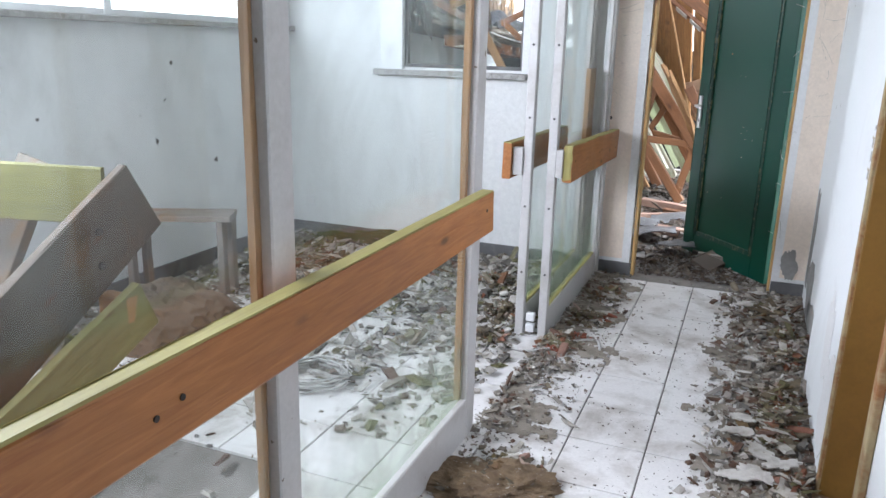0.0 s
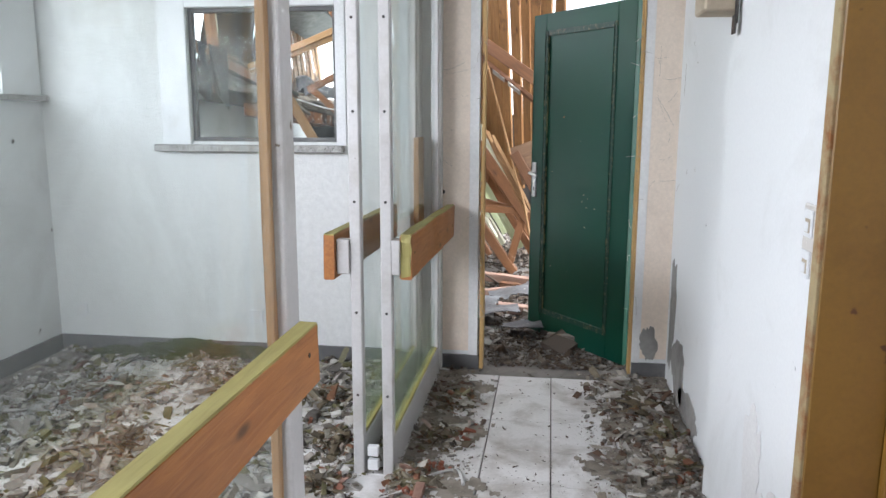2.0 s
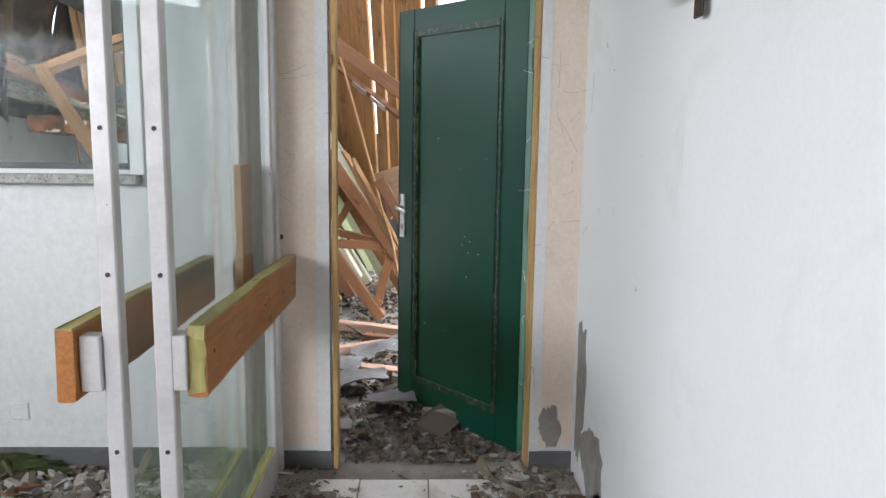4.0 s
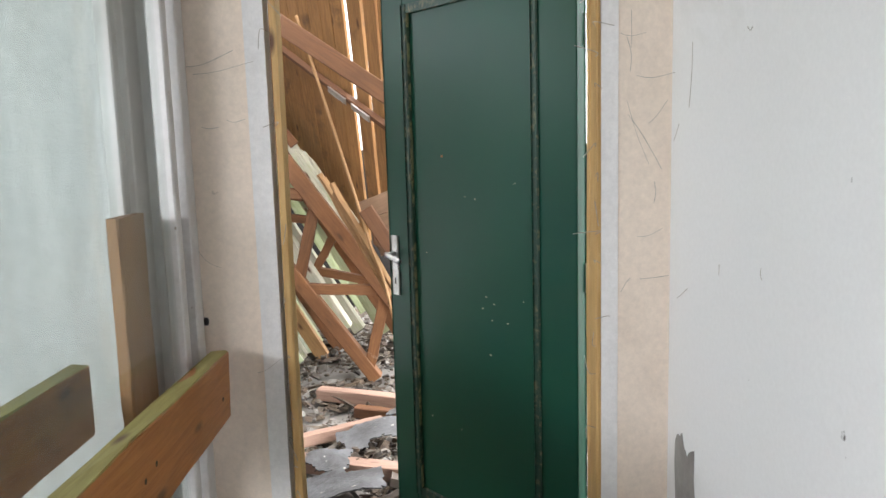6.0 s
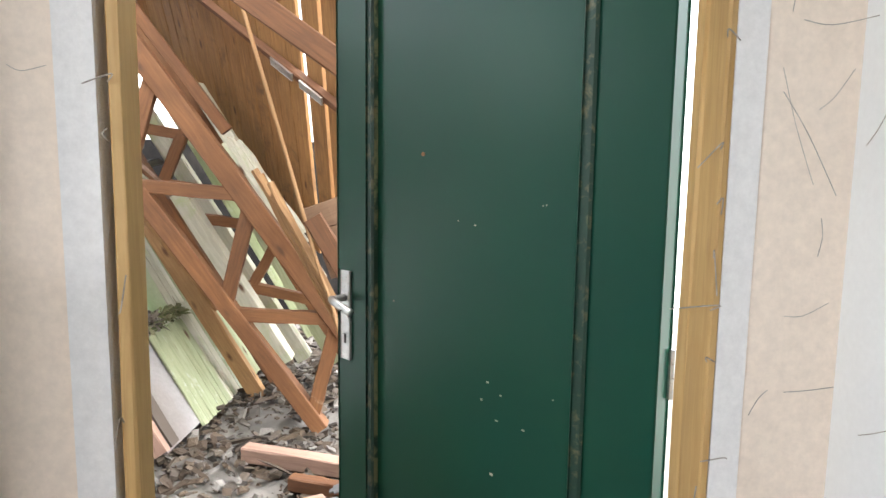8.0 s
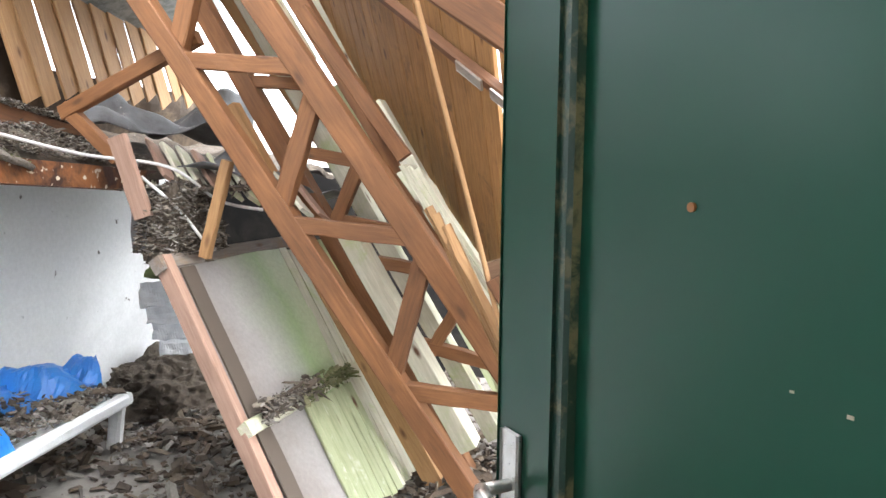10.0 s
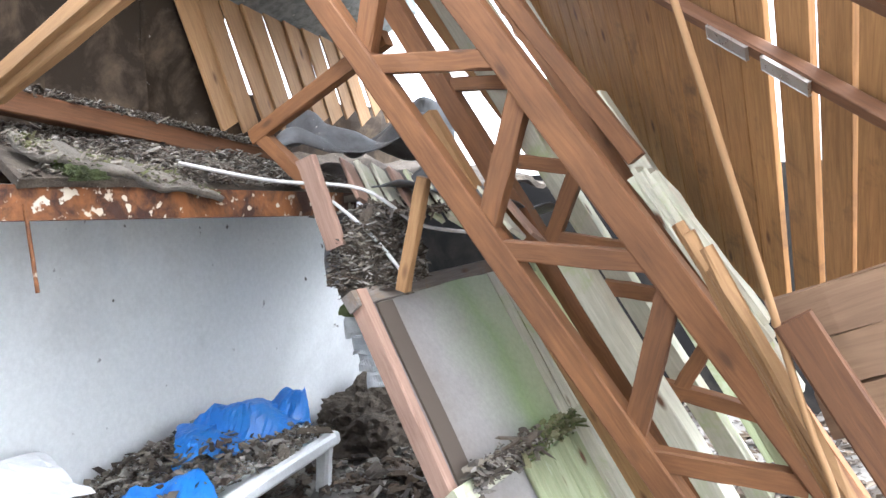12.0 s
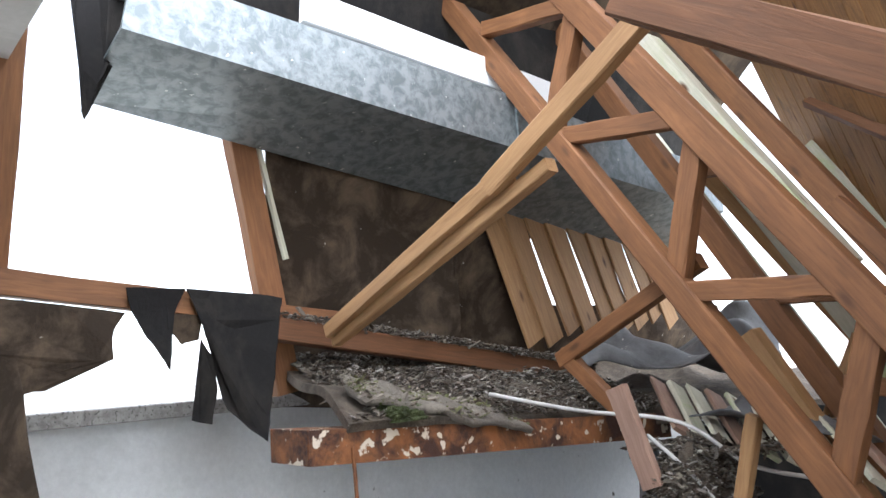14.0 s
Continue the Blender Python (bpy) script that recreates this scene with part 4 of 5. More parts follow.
part("groove_cover", sheet(PA + PU * 0.03 - PNn * 0.026 + PV * 0.03, PU * 0.11, PV * 0.92, 3, 12, 0.01, 0.01, 3), BENCHWOOD, pan)

# rusty steel channel with ceiling litter on it
ch = thing("steel_channel", (-2.45, 7.4, 1.49), "rusted steel channel beam with flaking paint", "steel beam")
P, Q = Vector((-2.525, 6.70, 1.537)), Vector((-2.49, 8.45, 1.429))
a, sd, up = axes(P, Q, (1, 0, 0))
for lo, hi in (((-0.006, -0.048), (0.006, 0.038)), ((-0.22, -0.056), (0.006, -0.048)), ((-0.22, 0.038), (0.006, 0.046))):
    ring = []
    cm = bmesh.new()
    for c in (P, Q):
        ring.append([cm.verts.new(c + sd * x + Vector((0, 0, 1)) * z) for x, z in ((lo[0], lo[1]), (hi[0], lo[1]), (hi[0], hi[1]), (lo[0], hi[1]))])
    for j in range(4):
        cm.faces.new((ring[0][j], ring[0][(j + 1) % 4], ring[1][(j + 1) % 4], ring[1][j]))
    cm.faces.new(ring[0][::-1]), cm.faces.new(ring[1])
    bmesh.ops.recalc_face_normals(cm, faces=cm.faces[:])
    part("web" if hi[1] - lo[1] > 0.05 else "flange", cm, RUST, ch)
part("end_plate", box((-2.745, 6.692, 1.482), (-2.519, 6.700, 1.584), 0.002), RUST, ch)
wr = bmesh.new()
add_tube(wr, curve_pts([(-2.512, 6.84, 1.52), (-2.508, 6.842, 1.42), (-2.503, 6.845, 1.265)]), 0.006)
part("hanging_wire", wr, RUST, ch, "rusty wire hanging down")
tagged(part("slab_edge", sheet((-2.50, 6.82, 1.575), (0.0, 1.65, -0.10), (-0.66, 0.12, 0.25), 24, 12, 0.03, 0.06, 3.5), SOIL), "sagging bed of dark litter over the channel", "litter")
tagged(part("wool_roll", sheet((-2.63, 6.88, 1.715), (0.05, 0.68, -0.165), (0.11, 0.0, -0.07), 30, 8, 0.022, 0.022, 14), DIRTWOOL, smooth=True), "grey strip of mineral wool on the channel", "insulation")

# roof edge over the outer wall
structure("sill_far", box((-3.52, 5.22, 1.62), (-3.30, 10.3, 1.675), 0.004), GRANITE, "dirty concrete sill along the outer wall", "sill")
tagged(part("eaves_purlin", beam((-3.0, 5.7, 2.093), (-3.0, 7.15, 1.925), 0.07, 0.078, side=(1, 0, 0)), TRUSSWOOD), "brown eaves purlin with torn felt", "timber")
tagged(part("eaves_purlin", beam((-2.96, 6.83, 1.905), (-2.94, 8.5, 1.645), 0.08, 0.08, side=(1, 0, 0)), DARKTIMBER), "dark eaves purlin under litter", "timber")
for p, q, w in (((-3.06, 6.69, 3.02), (-3.06, 6.93, 1.68), 0.098), ((-2.86, 6.00, 3.3), (-3.16, 5.99, 2.09), 0.10)):
    tagged(part("rafter", beam(p, q, 0.06, w, side=(1, 0, 0)), TRUSSWOOD), "dark brown rafter at the open roof edge", "timber")
tagged(part("roof_lath", beam((-3.05, 6.78, 2.82), (-3.05, 6.935, 2.17), 0.02, 0.022, side=(1, 0, 0)), BLEACHED), "thin bleached lath beside the rafter", "timber")


def ragged(x, outline, seed, lean=0.05, rag=0.022):
    """A hanging piece of felt or board with a torn outline of (y, z) corners, slightly billowed."""
    bm = bmesh.new()
    loop = []
    for (y0, z0), (y1, z1) in zip(outline, outline[1:] + outline[:1]):
        for k in range(7):
            f = k / 7
            y, z = y0 + (y1 - y0) * f, z0 + (z1 - z0) * f
            n = noise.noise_vector(Vector((y * 22, z * 22, seed))) * rag
            loop.append(bm.verts.new((x + lean * noise.noise(Vector((y * 4, z * 4, seed))), y + n.x, z + n.y)))
    back = [bm.verts.new(v.co - Vector((0.005, 0, 0))) for v in loop]
    n = len(loop)
    caps = [bm.faces.new(loop), bm.faces.new(back[::-1])]
    for k in range(n):
        bm.faces.new((loop[(k + 1) % n], loop[k], back[k], back[(k + 1) % n]))
    bmesh.ops.triangulate(bm, faces=caps, ngon_method="EAR_CLIP")
    bmesh.ops.recalc_face_normals(bm, faces=bm.faces[:])
    return bm


tagged(part("torn_felt", ragged(-2.93, [(6.509, 2.038), (6.847, 2.017), (6.824, 1.870), (6.792, 1.681), (6.760, 1.530), (6.644, 1.647), (6.601, 1.877), (6.546, 1.969)], 1.5, rag=0.012), FELT), "black torn roofing felt hanging from the purlin", "felt")
tagged(part("torn_felt", ragged(-2.94, [(6.323, 2.044), (6.513, 2.036), (6.467, 1.952), (6.456, 1.785), (6.390, 1.883), (6.345, 1.962)], 4.2, rag=0.014), FELT), "black torn roofing felt hanging from the purlin", "felt")
tagged(part("torn_board", ragged(-2.975, [(5.874, 2.022), (5.994, 2.008), (6.339, 1.971), (6.303, 1.954), (6.290, 1.829), (6.127, 1.796), (6.120, 1.749), (6.027, 1.740), (5.882, 1.751)], 8.1, rag=0.014), BROWNFELT), "brown torn board hanging from the purlin", "board")
tagged(part("torn_board", ragged(-2.98, [(6.473, 1.970), (6.576, 1.959), (6.568, 1.881), (6.517, 1.861), (6.481, 1.901)], 3.3, rag=0.012), BROWNFELT), "scrap of brown torn board under the purlin", "board")
tagged(part("torn_felt", ragged(-2.965, [(5.840, 1.842), (6.024, 1.833), (6.053, 1.753), (6.054, 1.691), (6.073, 1.582), (6.095, 1.442), (6.088, 1.339), (5.854, 1.384)], 2.7, rag=0.014), BROWNFELT), "brown torn roofing felt hanging low", "felt")
tagged(part("hanging_scrap", ragged(-2.96, [(6.566, 1.880), (6.608, 1.805), (6.620, 1.712), (6.608, 1.605), (6.543, 1.620), (6.587, 1.697), (6.578, 1.788)], 5.7, rag=0.01), FELT), "scrap of felt dangling under the purlin", "felt")
tagged(part("torn_felt", ragged(-2.78, [(6.10, 3.3), (6.36, 3.3), (6.34, 2.88), (6.22, 2.70), (6.16, 2.50), (6.13, 2.75)], 6.1), FELT), "black felt hanging at the end of the duct", "felt")

# brown felted slope and its bare slats
fs_ = thing("felted_slope", (-3.3, 7.7, 1.62), "brown stained felt on the inside of the roof slope", "roof slope")
for k in range(3):
    part("felt_strip", sheet((-3.32 + 0.033 * k + 0.006 * (k % 2), 6.97 + 0.45 * k, 1.62 - 0.027 * k), (0.035, 0.47, -0.028), (0.36, -0.14, 1.36), 12, 24, 0.01, 0.05, 2.4, seed=k * 3.0), BROWNFELT, fs_)
slats = thing("bare_lath_slope", (-3.15, 8.9, 1.9), "bare pine slats of the roof slope with gaps", "roof slope")
for k in range(11):
    y = 7.98 + 0.146 * k
    part("slat", beam((-3.02, y + 0.25 + 0.006 * math.sin(k * 5.1), 1.82 + 0.012 * k + 0.03 * math.sin(k * 3.7)), (-2.99, y - 0.10, 2.62 - 0.01 * k), 0.012, 0.139, side=(1, 0.1, 0), segs=3), PALEWOOD, slats)
low = thing("fallen_lath_panel", (-2.2, 8.4, 1.55), "row of pale slats fallen flat over the litter", "roof slope")
for k in range(10):
    x, z = 0.081 * k, -0.017 * k
    part("slat", beam((-2.423 + x, 8.3, 1.614 + z), (-2.154 + x, 8.02, 1.443 + z), 0.018, 0.076, side=(0, 0.6, 0.8), segs=3), BLEACHED if k % 3 else PINKWOOD, low)
tagged(part("loose_felt", sheet((-2.72, 8.15, 1.64), (0.55, 0.8, 0.02), (-0.25, 0.45, 0.20), 40, 28, 0.006, 0.17, 4.6), GREYFELT, smooth=True), "crumpled grey roofing felt", "felt")
tagged(part("loose_felt", sheet((-2.10, 8.02, 1.56), (0.42, 0.15, -0.14), (0.12, 0.55, -0.05), 14, 14, 0.006, 0.10, 5, seed=4), GREYFELT, smooth=True), "crumpled grey roofing felt", "felt")

tagged(part("litter_slope", sheet((-2.35, 8.35, 1.47), (0.25, 1.7, 0.0), (-1.05, 0.0, 0.22), 30, 18, 0.03, 0.09, 4), SOIL), "litter-covered ceiling fallen against the outer wall", "rubble slope")

tagged(part("eaves_felt", sheet((-3.28, 8.30, 1.60), (0.02, 2.0, 0.0), (0.02, 0.0, 0.42), 24, 8, 0.01, 0.05, 4), BROWNFELT), "brown felt under the bare slats", "felt")

# galvanised duct
duct = thing("ventilation_duct", (-2.75, 7.0, 2.5), "dull galvanised sheet metal ventilation duct", "duct")
for ra, rb in (
    (((-2.60, 6.206, 2.719), (-2.60, 6.236, 2.912), (-3.0, 6.236, 2.90), (-3.0, 6.21, 2.638)), ((-2.60, 7.765, 2.590), (-2.60, 7.765, 2.818), (-3.0, 7.765, 2.81), (-3.0, 7.765, 2.450))),
    (((-2.60, 7.772, 2.589), (-2.60, 7.772, 2.817), (-3.0, 7.772, 2.81), (-3.0, 7.772, 2.449)), ((-2.60, 9.35, 2.46), (-2.60, 9.35, 2.69), (-3.0, 9.35, 2.68), (-3.0, 9.35, 2.29))),
):
    dm = bmesh.new()
    va, vb = [dm.verts.new(p) for p in ra], [dm.verts.new(p) for p in rb]
    for j in range(4):
        dm.faces.new((va[j], va[(j + 1) % 4], vb[(j + 1) % 4], vb[j]))
    bmesh.ops.recalc_face_normals(dm, faces=dm.faces[:])
    bmesh.ops.solidify(dm, geom=dm.faces[:], thickness=0.012)
    part("duct_section", dm, GALV, duct)
part("flange", beam((-2.80, 7.766, 2.50), (-2.80, 7.766, 2.825), 0.42, 0.012, side=(1, 0, 0), bevel=0.002), GALV, duct)
tagged(part("plaster_strip", beam((-2.72, 6.85, 3.015), (-2.72, 8.2, 2.92), 0.03, 0.13, side=(1, 0, 0)), PLASTER), "strip of white ceiling board above the duct", "board")
tagged(part("upper_felt", sheet((-2.95, 5.3, 3.55), (0.1, 4.6, -0.35), (0.65, 0.0, 0.55), 24, 10, 0.02, 0.08, 2), BROWNFELT), "dark felt of the upper roof slope", "roof slope")
tagged(part("upper_felt", sheet((-3.05, 6.6, 3.05), (0.1, 3.3, -0.25), (0.15, 0.0, 0.55), 20, 8, 0.02, 0.08, 2, seed=5), FELT), "black felt of the upper roof slope", "roof slope")

# props and planks
pr = thing("broken_prop", (-2.6, 6.85, 1.84), "pale broken double timber prop leaning on the litter", "timber")
part("batten", beam((-2.79, 6.95, 1.882), (-1.90, 6.96, 2.228), 0.04, 0.05), PALEWOOD, pr)
part("batten", beam((-1.97, 6.955, 2.20), (-1.40, 6.955, 2.497), 0.04, 0.058), PALEWOOD, pr)
part("batten", beam((-2.79, 6.975, 1.848), (-1.775, 6.985, 2.222), 0.04, 0.040), PALEWOOD, pr)
el = thing("broken_strut", (-2.5, 7.9, 1.74), "broken brown strut bent at a joint", "timber")
part("batten", beam((-2.59, 7.9, 1.73), (-1.90, 7.85, 2.03), 0.05, 0.06), TRUSSWOOD, el)
part("batten", beam((-2.58, 7.9, 1.76), (-2.32, 7.9, 1.53), 0.05, 0.06), TRUSSWOOD, el)
tagged(part("short_plank", beam((-2.235, 7.77, 1.625), (-2.125, 7.77, 1.29), 0.03, 0.08), PINKWOOD), "short pale plank hanging off the edge", "timber")
tagged(part("felt_strip", sheet((-2.228, 7.820, 1.408), (0.085, 0.02, 0.0), (0.002, 0.02, -0.275), 5, 14, 0.005, 0.035, 9), GREYFELT, smooth=True), "dark strip of roofing felt hanging off the edge", "felt")
tagged(part("thin_strut", beam((-1.755, 7.80, 1.53), (-1.870, 7.80, 1.13), 0.04, 0.045), PALEWOOD), "thin pale strut under the truss", "timber")
cb = bmesh.new()
add_tube(cb, curve_pts([(-2.55, 7.45, 1.63), (-2.35, 7.7, 1.55), (-2.05, 7.85, 1.50), (-1.88, 7.95, 1.36), (-1.70, 8.0, 1.32)]), 0.007)
tagged(part("loose_cable", cb, CABLE, smooth=True), "white cable looped over the litter", "cable")
cb = bmesh.new()
add_tube(cb, curve_pts([(-2.15, 7.8, 1.46), (-2.0, 7.82, 1.33), (-1.86, 7.82, 1.17)]), 0.007)
tagged(part("loose_cable", cb, CABLE, smooth=True), "white cable looped over the litter", "cable")
tagged(part("leaning_plank", beam((-1.985, 5.35, 1.76), (-0.932, 5.35, 0.0), 0.025, 0.055), PALEWOOD), "narrow pine plank leaning behind the window", "timber")
# floor timbers seen through the doorway
for p, q, w, h, mt in (
    ((-1.05, 6.49, 0.05), (-0.02, 6.14, 0.05), 0.07, 0.085, PINKWOOD),
    ((-0.98, 6.62, 0.06), (-0.50, 6.86, 0.07), 0.06, 0.06, PINKWOOD),
    ((-0.90, 7.38, 0.07), (-0.05, 7.02, 0.07), 0.07, 0.08, PINKWOOD),
    ((-0.66, 7.10, 0.05), (-0.30, 6.95, 0.05), 0.06, 0.06, DARKTIMBER),
    ((-0.25, 5.62, 0.03), (0.02, 5.55, 0.03), 0.09, 0.04, GREYWOOD),
):
    tagged(part("floor_timber", beam(p, q, w, h, side=(0, 0, 1)), mt), "loose roof timber lying on the rubble", "timber")

rnd = random.Random(44)
for k, (x, y, r) in enumerate(((-0.50, 6.62, 0.20), (-0.62, 6.02, 0.22), (-0.40, 5.75, 0.16), (-0.72, 6.30, 0.14), (-0.15, 5.95, 0.18), (-0.30, 6.95, 0.17))):
    a = rnd.uniform(0, 3)
    tagged(part("roof_felt_piece", sheet((x - r, y - r * 0.6, 0.075), (2 * r * math.cos(a * 0.2), 0.4 * r * math.sin(a), 0.02), (-0.2 * r, 1.2 * r, 0.015), 22, 16, 0.006, 0.05, 5, lambda u, v, k=k: math.hypot(u - 0.5, v - 0.5) > 0.46 + 0.3 * noise.noise(Vector((u * 2.5, v * 2.5, k * 3.1))), k * 2.0), GREYFELT), "torn piece of grey roofing felt on the rubble", "felt", "felt pieces behind the doorway")

# white plastic lounger with a blue tarpaulin
lg = thing("plastic_lounger", (-2.7, 7.9, 0.05), "white plastic lounger buried under litter", "lounger")
part("seat_frame", sheet((-2.71, 8.41, 0.278), (-0.60, 0.06, 0.0), (0.05, -1.9, -0.02), 10, 24, 0.03, 0.01, 3), PLASTIC, lg)
for p, q in (((-2.71, 8.42, 0.268), (-2.58, 6.55, 0.258)), ((-3.31, 8.47, 0.268), (-3.20, 6.60, 0.258)), ((-2.69, 8.43, 0.268), (-3.33, 8.49, 0.268))):
    part("rim", beam(p, q, 0.065, 0.065, side=(0, 0, 1), bevel=0.015), PLASTIC, lg)
for x, y in ((-2.725, 8.39), (-3.27, 8.45), (-2.63, 7.05), (-3.21, 7.1)):
    part("leg", beam((x, y, 0.27), (x - 0.05, y + 0.02, 0.0), 0.06, 0.075, bevel=0.015), PLASTIC, lg)


def tarp(corner, u, v, nu, nv, fold, seed, torn_at=0.42):
    """A plastic tarpaulin with sharp folds and a torn outline."""
    bm = sheet(corner, u, v, nu, nv, 0.003, 0.0, 1, lambda a, c: noise.noise(Vector((a * 3, c * 3, seed))) > torn_at and min(a, c, 1 - a, 1 - c) < 0.25)
    for w in bm.verts:
        p = w.co * 3.4 + Vector((seed, 0, 0))
        w.co.z += fold * (1.6 * abs(noise.noise(p)) + 0.5 * abs(noise.noise(p * 2.7)) - 0.25)
        w.co.x += 0.4 * fold * noise.noise(p * 1.5)
    return bm


tagged(part("blue_tarpaulin", tarp((-2.92, 7.62, 0.37), (0.0, 0.90, -0.09), (-0.24, 0.26, 0.10), 26, 12, 0.085, 3.0, 0.6), BLUE), "crumpled blue tarpaulin under litter", "tarpaulin")
tagged(part("blue_tarpaulin", tarp((-2.63, 6.95, 0.30), (-0.04, 0.66, -0.03), (-0.22, 0.12, 0.10), 26, 12, 0.08, 9.0, 0.6), BLUE), "crumpled blue tarpaulin hanging over the lounger", "tarpaulin")
tagged(part("crumpled_plastic", tarp((-2.86, 7.22, 0.46), (-0.45, 0.10, 0.03), (0.0, -0.42, 0.03), 10, 10, 0.07, 5.0), PLASTIC), "crumpled dirty white plastic sheet", "plastic sheet")
tagged(part("white_board", sheet((-2.75, 6.197, 1.271), (0.0, -0.6, 0.16), (0.64, 0.735, -1.26), 4, 8, 0.018, 0.004, 2.0), PLASTIC), "smooth white board leaning over the rubble", "board")
cs = thing("corrugated_panels", (-2.65, 8.95, 0.3), "stack of bowed white corrugated panels", "panels")
for k in range(4):
    part("panel", sheet((-2.95 + 0.02 * k, 8.95 + 0.03 * k, 0.80 - 0.10 * k), (0.34, 0.02, 0.03), (0.06, -0.10, -0.13), 24, 5, 0.006, 0.03, 16, seed=k), PLASTIC, cs)

# ---- left room ----
bn = thing("broken_bench", (-2.2, 1.6, 0.0), "tipped wooden bench with grey and green boards", "bench")
part("side_board", beam((-2.2, 0.93, 0.08), (-2.2, 2.24, 0.885), 0.045, 0.31, side=(1, 0, 0)), BENCHWOOD, bn, "grey board with two bolts")
part("side_board", beam((-2.08, 1.10, 0.06), (-2.08, 2.10, 0.50), 0.04, 0.20, side=(1, 0, 0)), OLIVE, bn, "algae-green lower board")
part("slat", beam((-2.24, 2.10, 0.90), (-3.25, 1.75, 0.93), 0.03, 0.22, side=(-0.3, 0.9, 0)), OLIVE, bn)
part("slat", beam((-2.24, 1.55, 0.48), (-3.2, 1.25, 0.50), 0.03, 0.18, side=(-0.3, 0.9, 0)), OLIVE, bn)
part("slat", beam((-2.20, 2.02, 0.50), (-2.06, 2.02, 0.50), 0.06, 0.10, side=(0, 1, 0)), PALEWOOD, bn)
part("slat", beam((-2.20, 1.45, 0.24), (-2.06, 1.45, 0.24), 0.06, 0.10, side=(0, 1, 0)), PALEWOOD, bn)
part("leg", beam((-3.0, 1.9, 0.0), (-2.75, 2.25, 0.98), 0.05, 0.18, side=(0, 1, 0)), GREYWOOD, bn)
for y, z in ((2.0, 0.66), (2.0, 0.79)):
    bt = bmesh.new()
    add_tube(bt, [(-2.178, y, z), (-2.168, y, z)], 0.015, 12)
    part("bolt", bt, IRON, bn)
clump("cardboard_heap", (-2.65, 2.85, 0.0), (0.36, 0.32, 0.27), DARKCARD, "heap of damp sagging brown cardboard", "cardboard", 21.0, rough=0.17)
tb = thing("low_table", (-2.6, 3.6, 0.0), "low grey wooden table frame", "table")
part("tabletop", beam((-3.30, 3.30, 0.48), (-2.78, 3.55, 0.48), 0.22, 0.035, side=(-0.3, 1, 0)), GREYWOOD, tb)
for x, y in ((-3.28, 3.24), (-3.30, 3.38), (-2.80, 3.46), (-2.84, 3.60)):
    part("leg", beam((x, y, 0.0), (x, y, 0.46), 0.045, 0.045), GREYWOOD, tb)
co = bmesh.new()
rnd = random.Random(5)
pts = []
for k in range(150):
    a = k * 0.42
    r = 0.15 + 0.02 * math.sin(k * 0.7) + rnd.gauss(0, 0.008)
    pts.append((-1.70 + r * math.cos(a), 2.68 + r * math.sin(a) * 0.9, 0.01 + 0.05 * (k / 150) + 0.012 * rnd.random()))
add_tube(co, pts, 0.004, 5)
tagged(part("wire_coil", co, CABLE, smooth=True), "loose coil of grey wire on the floor", "wire")
cb = bmesh.new()
add_tube(cb, curve_pts([(-1.10, 3.50, 0.008), (-0.95, 3.42, 0.008), (-0.82, 3.50, 0.010), (-0.72, 3.66, 0.010), (-0.62, 3.72, 0.008), (-0.58, 3.60, 0.008)]), 0.007)
tagged(part("floor_cable", cb, CABLE, smooth=True), "thin pale cable lying on the tiles", "cable")

# ---- clumps and litter ----
for n_, at, r, mt, sd_, lb in (
    ("wool_clump", (-0.66, 2.20, 0.0), (0.21, 0.15, 0.055), BROWNWOOL, 1.0, "brown mineral wool clump on the tiles"),
    ("moss_clump", (-2.35, 5.02, 0.0), (0.42, 0.06, 0.09), MOSS, 7.0, "green moss along the foot of the wall"),
    ("moss_clump", (-2.75, 4.98, 0.0), (0.30, 0.05, 0.06), MOSS, 8.0, "green moss along the foot of the wall"),
    ("moss_clump", (-2.02, 7.72, 1.06), (0.05, 0.04, 0.06), MOSS, 11.0, "moss hanging off the broken edge"),
    ("wool_clump", (-2.06, 7.95, 1.14), (0.13, 0.18, 0.28), SOIL, 14.0, "torn mineral wool under the slats"),
    ("wool_clump", (-2.53, 7.02, 1.585), (0.05, 0.08, 0.05), MOSS, 15.0, "mossy wool on the channel"),
    ("litter_clump", (-2.95, 9.25, 0.0), (0.40, 0.45, 0.30), SOIL, 16.0, "heap of dark rubble in the corner"),
):
    clump(n_, at, r, mt, lb, "debris", sd_, rough=0.35 if mt is SOIL else 0.5)


def spread(x0, x1, y0, y1, z=0.0, dens=None, hump=0.0):
    def at(rnd):
        x, y = rnd.uniform(x0, x1), rnd.uniform(y0, y1)
        if dens and rnd.random() > dens(x, y):
            return None
        h = hump * max(0, noise.noise(Vector((x * 1.8, y * 1.8, 3))) + 0.35)
        return (x, y, z + h * rnd.random())
    return at


def patchy(x, y):
    return max(0.0, min(1.0, 0.5 + 1.6 * noise.noise(Vector((x * 2.6, y * 2.6, 1.0)))))


def by_right_wall(x, y):
    return max(0.0, min(1.0, (x + 0.10) / 0.30)) * (0.45 + 0.55 * patchy(x, y))


def by_glass(x, y):
    return max(0.0, 1.0 - (x + 0.88) / 0.36) * (0.35 + 0.65 * patchy(x, y)) * (1.0 if y > 2.2 else 0.4)


